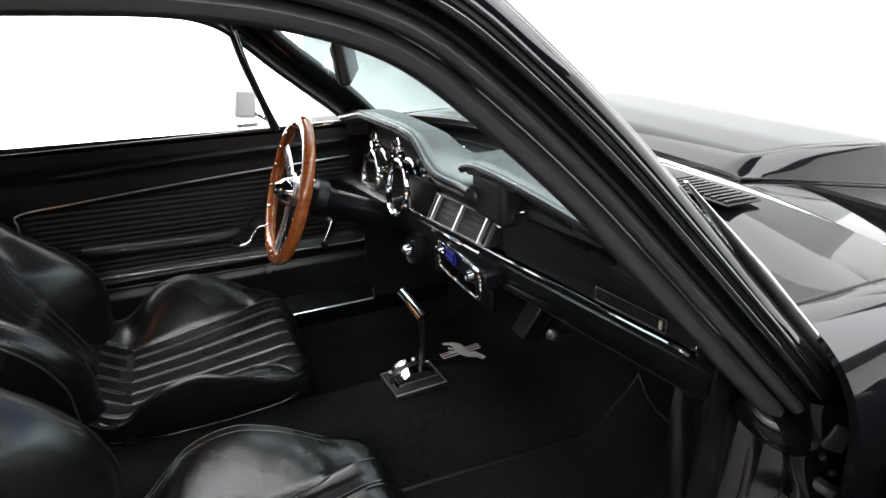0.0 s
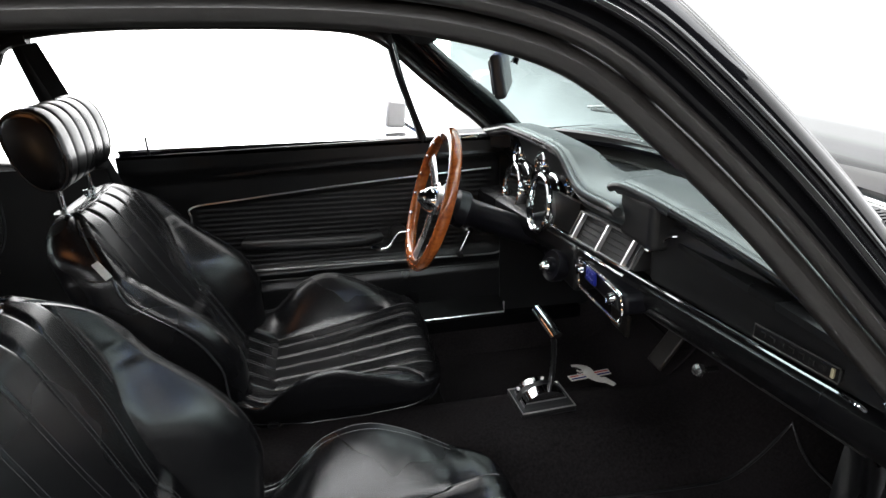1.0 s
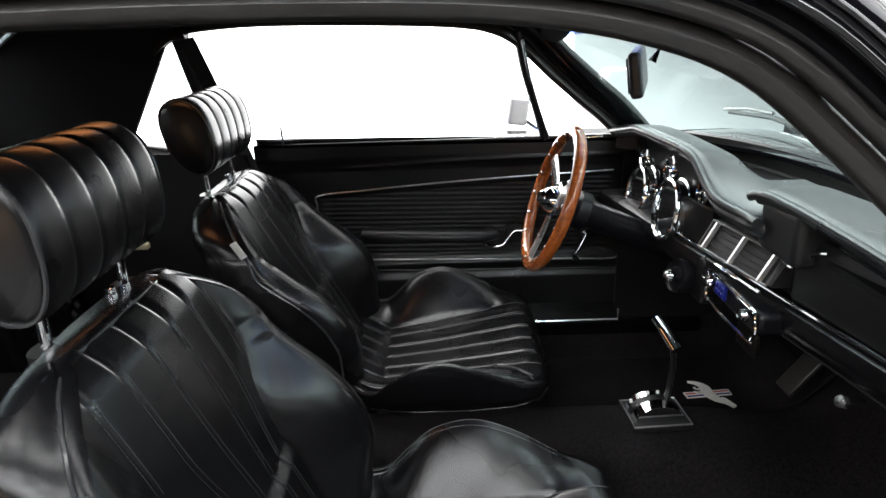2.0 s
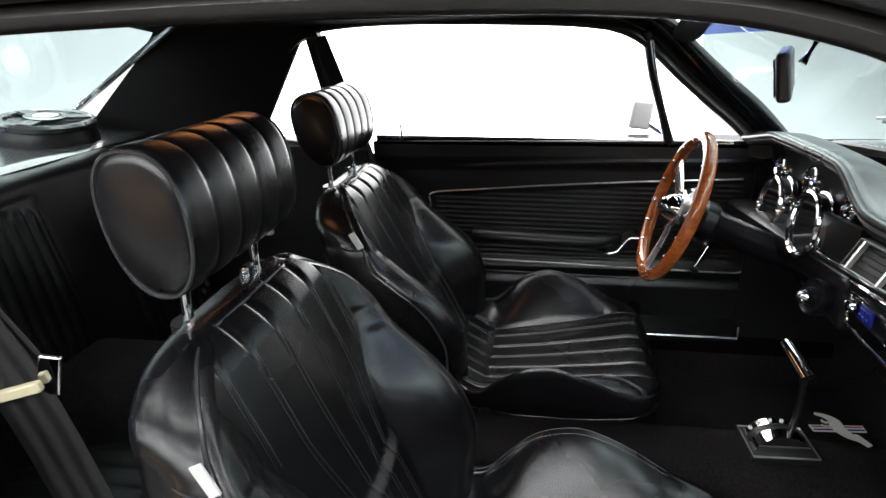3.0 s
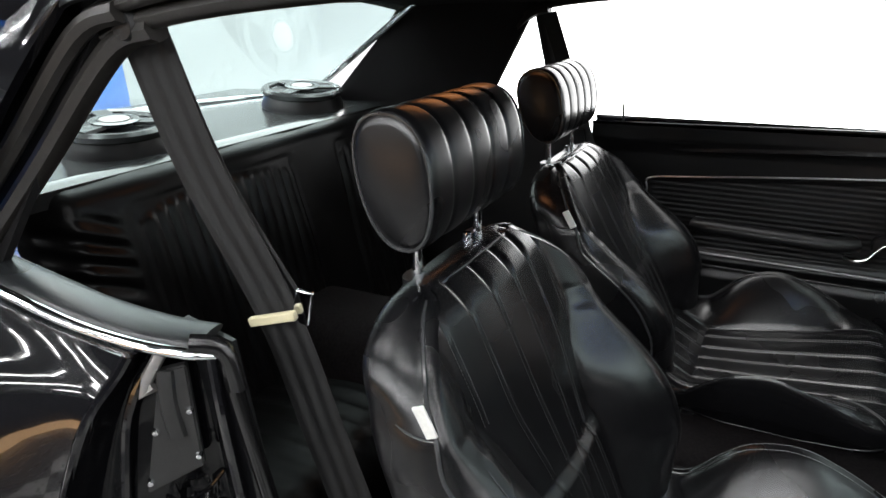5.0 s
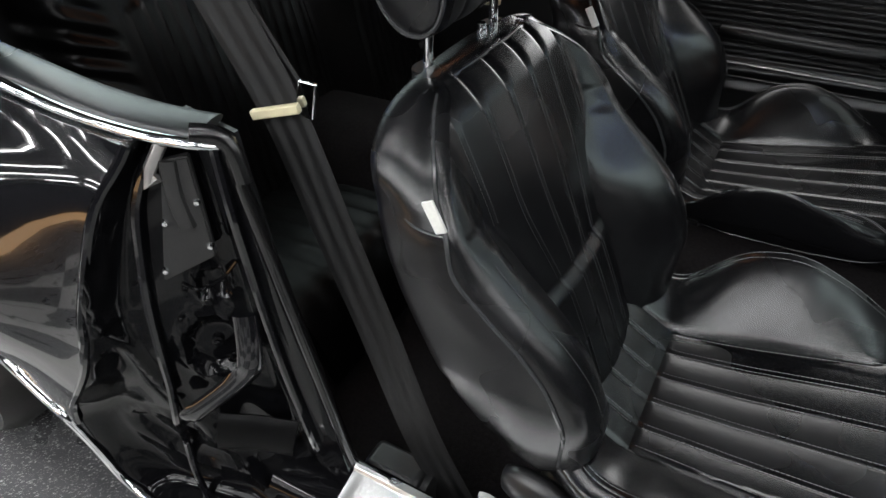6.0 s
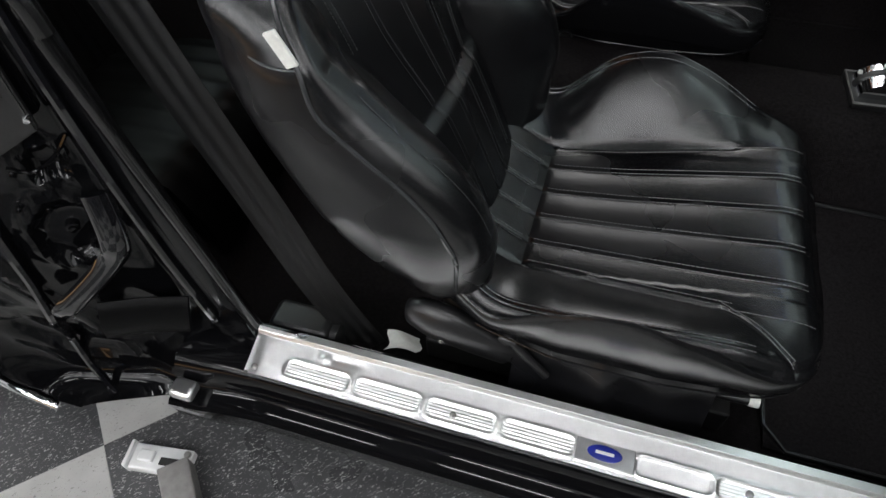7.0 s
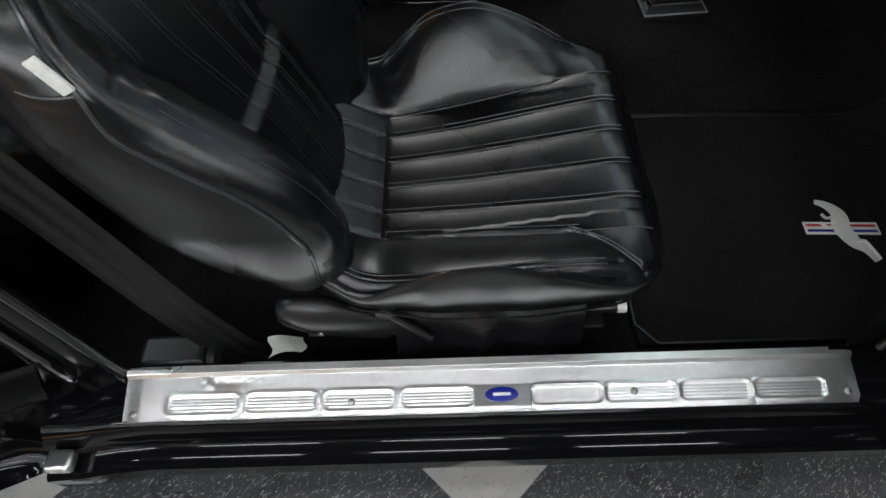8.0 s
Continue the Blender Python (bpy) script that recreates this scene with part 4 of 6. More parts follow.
def build_seat():
    t = thing("front_seat", "black leather bucket seat with ribbed centre and raised headrest", "car seat", "front bucket seats")
    back = part("backrest", backrest_mesh(), LEATHER, t)
    cush = part("cushion", cushion_mesh(), LEATHER, t)
    head = part("headrest", headrest_mesh(), LEATHER, t)
    xs = steps(0.135, 0.490, 60)
    rows = []
    for sy in SEAMS:
        for o in (-0.0045, 0.0045):
            rows.append(cushion_line(lambda x: sy * fan(x) + o, xs))
    for sg in (-1, 1):
        rows.append(cushion_line(lambda x: sg * (EDGE * fan(x) - 0.010), steps(0.135, 0.40, 40)))
        rows.append(cushion_line(lambda x: sg * (EDGE * fan(x) + 0.0), steps(0.40, 0.495, 16)))
        for o in (-0.0085, 0.0005):
            rows.append(cushion_line(lambda x: sg * (crest_y(x) + o), steps(0.07, 0.42, 50)))
            if sg < 0:
                rows.append(cushion_line(lambda x: sg * (EDGE * fan(x) + (cushion_half(x) - EDGE * fan(x)) * min(1.0, (x - 0.385) / 0.09) ** 1.5 + o), steps(0.388, 0.468, 30)))
    for sy in SEAMS:
        for o in (-0.0045, 0.0045):
            rows.append(cushion_line(lambda x: sy + o, steps(0.06, 0.118, 10)))
    part("stitching", stitches(rows, Vector((0, 0, 1)), 0.0007, 0.0034, 0.0014), THREAD, cush, "grey double stitching")
    rows = []
    for sy in SEAMS:
        for o in (-0.0042, 0.0042):
            rows.append(back_line(lambda z: back_seam(sy, z) + o, steps(0.656, 0.885, 40)))
            rows.append(back_line(lambda z: back_seam(sy, z) + o, steps(0.50, 0.638, 20)))
    for sg in (-1, 1):
        for o in (-0.0042, 0.0042):
            rows.append(back_line(lambda z: sg * (0.148 + o), steps(0.775, 0.885, 24)))
        rows.append(back_line(lambda z: sg * (seat_half(z) - 0.034), steps(0.56, 0.775, 40)))
    part("stitching", stitches(rows, Vector((0.92, 0, 0.4)), 0.0005, 0.0034, 0.0016), THREAD_DARK, back, "grey stitching")
    for sg in (-1, 1):
        rear = [(seat_back_x(z) + 0.018, sg * (seat_half(z) + 0.022 * bump01((z - 0.82) / 0.06) - 0.006), z) for z in steps(0.50, 0.88, 30)]
        part("piping", tube(rear, 0.0022, 6), PIPING, back)
        band = [(seat_back_x(0.80) + 0.034 + (seat_front(0.82, 0.24) - 0.045 - seat_back_x(0.80)) * u, sg * (seat_half(0.815 + 0.012 * (1 - u) ** 2) + 0.001 + 0.005 * math.sin(u * 3.14)), 0.815 + 0.012 * (1 - u) ** 2) for u in steps(0, 1, 12)]
        part("side_seam", tube(band, 0.0016, 6), PIPING, back)
        low_edge = [(x, sg * (cushion_half(x) + 0.001), 0.442 + 0.010 * bump01((x - 0.42) / 0.08)) for x in steps(0.09, 0.505, 40)]
        part("piping", tube(low_edge, 0.0016, 6), LEATHER, cush)
        cap = []
        for k in range(48):
            a = 2 * math.pi * k / 48
            ca, sa = math.cos(a), math.sin(a)
            px, pz = abs(ca) ** 0.86 * math.copysign(0.050 + 0.006 * sa, ca), abs(sa) ** 0.86 * math.copysign(0.081, sa)
            cap.append((-0.181 + px * 0.945 - 0.10 * pz, HEAD_Y + sg * (HEAD_HALF - 0.004), 1.051 + pz * 0.945))
        part("piping", tube(cap, 0.0026, 6, True, (0, 1, 0)), PIPING, head)
    # one welt runs up the outer edge, across the top and down the other side
    side = [(seat_front(z, seat_half(z)) - corner(z) * 0.95 - (0.034 * (1 - math.sqrt(max(0, 1 - ((z - 0.885) / 0.04) ** 2))) if z > 0.885 else 0), seat_half(z) + 0.0005 - (0.8 * 0.034 * (1 - math.sqrt(max(0, 1 - ((z - 0.885) / 0.04) ** 2))) if z > 0.885 else 0), z) for z in steps(0.50, 0.905, 46)]
    top = [(-0.149 - 0.004 * (y / 0.1) ** 4, y, 0.9215 - 0.003 * (y / 0.1) ** 4) for y in steps(-0.115, 0.115, 12)]
    part("piping", tube(smooth_path([(x, -y, z) for x, y, z in side] + top + side[::-1], 2), 0.0028, 6), PIPING, back)
    part("side_tag", moved(box(-0.007, 0.007, -0.0025, 0.0015, -0.019, 0.019, 0.001, 1), pose(-0.094, -0.243, 0.836, 0, -24, 4)), WHITE, back, "small white cloth tag")
    for y in (-0.085, 0.085):
        post = part("headrest_post", tube([(-0.192, y, 0.895), (-0.188, y, 0.985)], 0.0062, 14), CHROME, t, "chrome headrest post")
        part("collar", sweep([(-0.192, y, 0.905), (-0.192, y, 0.922)], [(a * 0.016, b * 0.024) for a, b in circle(1, 16)], (0, 1, 0)), PLASTIC, post, "black plastic post collar")
    part("release_button", lathe([(0, 0.014), (0.006, 0.013), (0.007, 0.0), (0.007, -0.01)], 12, (-0.19, 0.05, 0.919)), CHROME, t, "small chrome release button")
    # base, rails and side fittings
    part("seat_base", box(0.02, 0.44, -0.18, 0.18, 0.30, 0.40, 0.02), PLASTIC, t)

    def skirt(u, v):
        x = 0.145 + 0.265 * u
        fold = 0.012 * math.exp(-((u - 0.48) / 0.07) ** 2) * math.sin(v * 3.1) + 0.006 * math.sin(u * 17 + 1) * v
        return (x, -0.222 - 0.040 * v - fold, 0.43 - 0.12 * v)
    part("skirt", sheet(skirt, steps(0, 1, 30), steps(0, 1, 12), 0.004, (0, 1, 0)), LEATHER, t, "wrinkled black leather seat skirt")
    part("rail", box(0.0, 0.46, -0.20, -0.17, 0.246, 0.30, 0.004), GREYMETAL, t)
    part("rail", box(0.0, 0.46, 0.17, 0.20, 0.246, 0.30, 0.004), GREYMETAL, t)
    bar = part("slide_bar", tube([(0.40, -0.178, 0.318), (0.478, -0.176, 0.318)], 0.008, 10), PLASTIC, t)
    part("bar_tip", tube([(0.478, -0.176, 0.318), (0.492, -0.176, 0.318)], 0.009, 10), WHITE, bar, "white plastic bar tip")
    hinge = part("hinge_cover", sweep(smooth_path([(-0.008, -0.226, 0.418), (0.035, -0.232, 0.420), (0.09, -0.230, 0.395), (0.138, -0.226, 0.372)], 6), [(a * 0.018, b * 0.031) for a, b in circle(1, 16)], (0, 0, 1), scale=[0.75 + 0.45 * math.sin(min(1, i / 9) * 2.2) - 0.03 * max(0, i - 9) for i in range(19)]), PLASTIC, t, "round black plastic hinge cover")
    part("screw", lathe([(0, 0.004), (0.004, 0.003), (0.005, 0)], 10, (0.045, -0.250, 0.40), (0, -1, 0)), STEEL, hinge)
    lev = part("recline_lever", tube([(0.135, -0.236, 0.43), (0.15, -0.240, 0.415), (0.195, -0.248, 0.372)], 0.006, 10), PLASTIC, t, "black recline lever")
    part("lever_pivot", lathe([(0, 0.012), (0.012, 0.011), (0.014, 0)], 12, (0.135, -0.232, 0.43), (0, -1, 0)), PLASTIC, lev)
    return t


seat_near = build_seat()
seat_near.matrix_basis = pose(0.0, -0.373, 0)
seat_far = copy_thing(seat_near, pose(-0.05, 0.355, -0.006))
# the driver's backrest is reclined a little further
recline = Matrix.Translation((0.05, 0, 0.42)) @ Matrix.Rotation(radians(-4.5), 4, "Y") @ Matrix.Translation((-0.05, 0, -0.42))
for ob in seat_far.children:
    if ob.name.split(".")[0] in ("backrest", "headrest", "headrest_post", "release_button"):
        ob.matrix_basis = recline @ ob.matrix_basis


# ---- cabin floor ----
def floor_z(x, y):
    tunnel = 0.185 * math.exp(-((y - 0.04) / 0.17) ** 4)
    toe = 0.42 * bump01((x - 0.98) / 0.45)
    edge = 0.10 * bump01((abs(y) - 0.60) / 0.06)
    rear = 0.13 * bump01((-0.42 - x) / 0.1)
    return 0.245 + tunnel * (1 - 0.15 * bump01((x - 0.6) / 0.4)) + toe + edge + rear


carpet = part("carpet", sheet(lambda u, v: (-1.05 + 2.45 * u, -0.66 + 1.32 * v, floor_z(-1.05 + 2.45 * u, -0.66 + 1.32 * v)), steps(0, 1, 90), steps(0, 1, 110), 0.01, (0, 0, -1)), CARPET)
tagged(carpet, "black loop carpet over the cabin floor and tunnel", "carpet", kind="structure")
part("firewall", box(1.18, 1.2, -0.66, 0.68, 0.25, 0.94, 0), CARPET, car)
part("underbody", box(-1.1, 1.4, -0.64, 0.64, 0.17, 0.185, 0.004), PLASTIC, car)


def floor_mat(name, x0, x1, y0, y1, bx, by, turn):
    t = thing(name, "black carpet floor mat with an embroidered white badge", "floor mat", "front floor mats")
    n, m = 26, 22
    r = 0.05

    def f(u, v):
        x, y = x0 + (x1 - x0) * u, y0 + (y1 - y0) * v
        return (x, y, floor_z(x, y) + 0.008)
    part("mat", sheet(f, steps(0, 1, n), steps(0, 1, m), 0.006, (0, 0, -1)), MATCARPET, t)
    loop = [f(u, 0) for u in steps(0.05, 1, 20)] + [f(1, v) for v in steps(0.1, 1, 14)] + [f(u, 1) for u in steps(0.95, 0, 20)] + [f(0, v) for v in steps(0.95, 0.08, 14)]
    part("binding", tube([Vector(p) + Vector((0, 0, 0.001)) for p in loop], 0.0035, 6, True), MATCARPET if y0 > 0 else PLASTIC, t, "dark stitched binding")
    z = floor_z(bx, by) + 0.0095
    base = Matrix.Translation((bx, by, z)) @ Matrix.Rotation(radians(turn), 4, "Z")
    sl = (floor_z(bx + 0.03, by) - floor_z(bx - 0.03, by)) / 0.06
    base = base @ Matrix.Rotation(-math.atan(sl), 4, "Y") @ Matrix.Scale(0.86, 4)
    badge = part("badge", moved(join([box(-0.075, 0.075, -0.016, 0.016, 0, 0.0015, 0.0004, 1)]), base), WHITE, t, "white embroidered badge bar")
    part("stripe", moved(box(-0.07, 0.07, 0.004, 0.010, 0.0005, 0.0024, 0.0003, 1), base), RED, badge, "red stripe")
    part("stripe", moved(box(-0.07, 0.07, -0.010, -0.004, 0.0005, 0.0024, 0.0003, 1), base), BLUE, badge, "blue stripe")
    # plain leaping outline as one slim shape with limbs
    spine = smooth_path([(-0.035, 0.062, 0), (-0.012, 0.052, 0), (0.004, 0.030, 0), (0.0, 0.0, 0), (0.012, -0.030, 0), (0.030, -0.048, 0), (0.042, -0.075, 0)], 6)
    wid = [0.006 + 0.013 * math.sin(min(1, i / (len(spine) - 1)) * 3.14) ** 1.5 for i in range(len(spine))]
    shapes = [sweep([p + Vector((0, 0, 0.003)) for p in spine], [(a * 1.0, b * 0.12) for a, b in circle(1, 8)], (0, 0, 1), scale=wid)]
    for limb in ([(0.0, 0.03, 0.003), (-0.022, 0.022, 0.003), (-0.03, 0.032, 0.003)], [(0.0, 0.012, 0.003), (-0.026, 0.0, 0.003), (-0.04, 0.012, 0.003)], [(0.016, -0.035, 0.003), (0.034, -0.030, 0.003), (0.045, -0.055, 0.003), (0.05, -0.07, 0.003)]):
        shapes.append(tube(smooth_path(limb, 4), 0.0032, 6))
    part("figure", moved(join(shapes), base @ Matrix.Diagonal((1.0, 1.12, 1.0, 1))), WHITE, badge, "white embroidered shape")
    return t


floor_mat("floor_mat", 0.52, 1.14, -0.582, -0.13, 0.922, -0.366, -3)
floor_mat("floor_mat", 0.50, 1.14, 0.19, 0.60, 0.935, 0.40, 5)


# ---- dashboard ----
def face_x(y):
    return 0.772 - 0.165 * y


dash = thing("dashboard", "black padded twin-cowl dashboard with bright trim", "dashboard")


def dash_strip(name, prof, y0, y1, mat, label="", parent=None, n=24):
    """A closed profile of (ahead of the face, height) run along the face."""
    rings = [[(face_x(y) + a, y, z) for a, z in prof] for y in steps(y0, y1, n)]
    return part(name, loft(rings), mat, parent or dash, label)


# passenger side face, lower pad, trim line
glove = dash_strip("glovebox_door", [(0.0, 0.792), (-0.004, 0.80), (-0.004, 0.895), (0.004, 0.905), (0.05, 0.905), (0.05, 0.792)], -0.135, -0.555, GLOVE, "satin black glovebox door")
dash_strip("lower_pad", [(0.0, 0.786), (-0.012, 0.778), (-0.017, 0.758), (-0.010, 0.735), (0.01, 0.718), (0.03, 0.708), (0.10, 0.705), (0.10, 0.786)], 0.60, -0.575, LEATHER)
dash_strip("lower_edge", [(0.028, 0.708), (0.026, 0.704), (0.030, 0.700), (0.036, 0.704)], 0.24, -0.56, PLASTIC)
trim_path = [(face_x(y) - 0.006, y, 0.789) for y in steps(0.25, -0.505, 16)]
trim_path += [(face_x(-0.53) - 0.002, -0.530, 0.782), (face_x(-0.54) - 0.0, -0.542, 0.765), (face_x(-0.545) + 0.004, -0.545, 0.735), (face_x(-0.55) + 0.012, -0.548, 0.715)]
part("trim_strip", tube(smooth_path(trim_path, 3), 0.0036, 8), CHROME, dash, "thin bright trim strip")


def brow(name, y0, y1, lip, crown, back_x, back_z, hang, n=40):
    """A padded cowl: rounded lip in front, top running back to the windscreen."""
    rings = []
    ys = steps(y0, y1, n)
    for i, y in enumerate(ys):
        t = i / (n - 1)
        e = min(t, 1 - t) / 0.06
        round_ = math.sqrt(max(0, 1 - (1 - min(1, e)) ** 2))
        lx, lz = lip(y)
        cz = crown(y)
        h = hang(y)
        bx = back_x(y)
        inset = 0.03 * (1 - round_)
        ring = [(lx + 0.055 + inset, y, lz - h * 0.55), (lx + 0.012 + inset, y, lz - h), (lx + 0.002 + inset, y, lz - h * 0.85), (lx - 0.004 + inset, y, lz - h * 0.5), (lx + inset, y, lz - 0.004 - 0.3 * inset), (lx + 0.012 + inset, y, lz + 0.006 - 0.4 * inset)]
        for k in range(1, 8):
            s = k / 8
            ring.append((lx + 0.012 + (bx - lx - 0.012) * s, y, lz + 0.006 + (cz - lz) * math.sin(s * 2.4) * 0.6 + (back_z - lz) * s * 0.75 - 0.3 * inset))
        ring += [(bx, y, back_z), (bx, y, back_z - 0.06), (lx + 0.07 + inset, y, back_z - 0.07)]
        rings.append(ring)
    return part(name, loft(rings), PAD, dash, "black padded dash cowl")


def lip_roll(name, lip, y0, y1, n=40):
    part(name, tube([(lip(y)[0] - 0.001, y, lip(y)[1] - 0.002) for y in steps(y0, y1, n)], 0.0085, 10), PAD, dash, "rolled cowl lip")


wind = lambda y: glass_base(y) - 0.022
p_lip = lambda y: (face_x(y) - 0.028, soft([(-0.585, 0.842), (-0.53, 0.866), (-0.48, 0.893), (-0.445, 0.907), (-0.392, 0.917), (-0.332, 0.927), (-0.278, 0.935), (-0.217, 0.943), (-0.147, 0.951), (-0.085, 0.955), (-0.05, 0.950), (-0.03, 0.935)], y, 0.012))
brow("cowl_passenger", -0.035, -0.585, p_lip, lambda y: p_lip(y)[1] + 0.016, lambda y: min(wind(y) - 0.02, face_x(y) + 0.085), 0.944, lambda y: 0.020)
d_lip = lambda y: (0.728 - 0.03 * bump01((y - 0.1) / 0.3) + 0.02 * bump01((0.05 - y) / 0.1), soft([(-0.09, 0.908), (0.0, 0.910), (0.05, 0.918), (0.095, 0.936), (0.15, 0.972), (0.22, 0.979), (0.34, 0.983), (0.44, 0.980), (0.55, 0.957), (0.66, 0.935)], y, 0.02))
brow("cowl_driver", 0.665, -0.085, d_lip, lambda y: d_lip(y)[1] + 0.01, lambda y: min(wind(y) - 0.015, 0.818), 0.945, lambda y: 0.022 + 0.012 * bump01((0.12 - y) / 0.1))
lip_roll("cowl_lip", p_lip, -0.042, -0.575)
lip_roll("cowl_lip", d_lip, 0.655, -0.08)
part("cowl_end", box(0.764, 0.86, -0.170, -0.048, 0.857, 0.946, 0.014, 3), GLOVE, dash, "dark end block under the passenger cowl")
part("dash_top", sheet(lambda u, v: (0.80 + (wind(-0.64 + 1.30 * v) + 0.01 - 0.80) * u, -0.64 + 1.30 * v, 0.884 + 0.006 * u), steps(0, 1, 6), steps(0, 1, 30), 0.01, (0, 0, -1)), VINYL, dash)
# added dark board; fits the view, in place of the cowl behind the glass
part("windscreen_board", sheet(lambda u, v: (wind(-0.64 + 1.30 * v) + 0.004, -0.64 + 1.30 * v, 0.880 + 0.062 * u), steps(0, 1, 3), steps(0, 1, 30), 0.008, (1, 0, 0)), RUBBER, dash, "dark board added along the windscreen's foot")
part("gasket_bead", tube([(wind(y) + 0.001, y, 0.893) for y in steps(-0.63, 0.65, 30)], 0.005, 8), RUBBER, dash)
part("centre_pod", box(0.805, 0.900, -0.020, 0.065, 0.880, 0.940, 0.004), PAD, dash, "flat black pod on the dash top")
for x, y in ((0.925, 0.332), (0.954, 0.071)):
    part("dash_screw", lathe([(0, 0.004), (0.005, 0.003), (0.006, 0)], 10, (x, y, 0.888)), CHROME, dash, "bright screw on the dash top")
# dark recess between the cowls, its bright edge
part("recess", box(0.80, 0.83, -0.14, 0.66, 0.79, 0.888, 0.004), PLASTIC, dash)
edge = [(face_x(-0.10) - 0.010, -0.105, 0.862), (face_x(-0.12) - 0.010, -0.128, 0.850), (face_x(-0.14) - 0.010, -0.148, 0.856), (face_x(-0.17) - 0.010, -0.175, 0.885), (face_x(-0.2) - 0.010, -0.20, 0.896)]
part("recess_trim", tube(smooth_path(edge, 5), 0.003, 8), CHROME, dash, "bright curved edge trim")
part("cowl_trim", tube([(face_x(y) - 0.024, y, p_lip(y)[1] - 0.022) for y in steps(-0.235, -0.33, 8)], 0.0028, 6), CHROME, dash, "short bright trim below the cowl")


# centre vent
vent = dash_strip("centre_vent", [(-0.018, 0.803), (-0.022, 0.806), (0.004, 0.857), (0.008, 0.859), (0.03, 0.859), (0.03, 0.803)], 0.095, -0.112, PLASTIC, "centre air vent in a bright frame", n=6)
fr = lambda y, z: Vector((face_x(y) - 0.028 + 0.51 * (z - 0.806), y, z))
part("vent_frame", tube([fr(0.093, 0.806), fr(-0.108, 0.806), fr(-0.108, 0.856), fr(0.093, 0.856)], 0.0024, 8, True, (1, 0, 0.2)), STEEL, vent, "bright vent frame")
for y in (-0.008, 0.075, -0.09):
    part("vent_bar", sweep([fr(y, 0.806), fr(y, 0.855)], [(-0.003, -0.005), (0.003, -0.005), (0.003, 0.003), (-0.003, 0.003)], (1, 0, -0.5)), ALU, vent, "bright vent divider")
for i in range(4):
    z = 0.8155 + 0.0102 * i
    for a, b in ((0.072, -0.005), (-0.011, -0.087)):
        part("slat", tube([fr(a, z) + Vector((0.004, 0, 0)), fr(b, z) + Vector((0.004, 0, 0))], 0.0013, 6), GREYMETAL, vent)
part("face_panel", sheet(lambda u, v: (face_x(0.25 - 0.15 * u) - 0.002, 0.25 - 0.15 * u, 0.795 + 0.075 * v), steps(0, 1, 4), steps(0, 1, 3), 0.01, (1, 0, 0)), VINYL, dash)

# emblem bar on the glovebox
emb = part("emblem_bar", moved(box(-0.067, 0.067, -0.003, 0.003, -0.009, 0.009, 0.0015), Matrix.Translation((face_x(-0.432) - 0.006, -0.432, 0.812)) @ Matrix.Rotation(radians(-80.6), 4, "Z")), PLASTIC, glove, "black emblem bar with bright edge")
c = Matrix.Translation((face_x(-0.432) - 0.0095, -0.432, 0.812)) @ Matrix.Rotation(radians(-80.6), 4, "Z")
part("emblem_edge", moved(tube([(-0.066, 0, -0.0105), (0.066, 0, -0.0105), (0.066, 0, 0.0105), (-0.066, 0, 0.0105)], 0.0011, 6, True, (0, 1, 0)), c), STEEL, emb)
for i in range(7):
    a = -0.054 + 0.0155 * i
    part("emblem_mark", moved(box(a, a + 0.008, -0.0015, 0.0010, -0.004, 0.004, 0.0006, 1), c), GREYMETAL, emb)
part("emblem_end", moved(box(0.055, 0.060, -0.002, 0.002, -0.007, 0.007, 0.0008, 1), c), CREAM, emb, "tan end mark")
part("dash_knob", lathe([(0, 0.022), (0.009, 0.020), (0.011, 0.014), (0.008, 0.008), (0.005, 0.0), (0.005, -0.03)], 16, (face_x(-0.270) + 0.006, -0.270, 0.690), (-0.9, -0.3, 0.25)), ALU, dash, "small chrome pull knob")


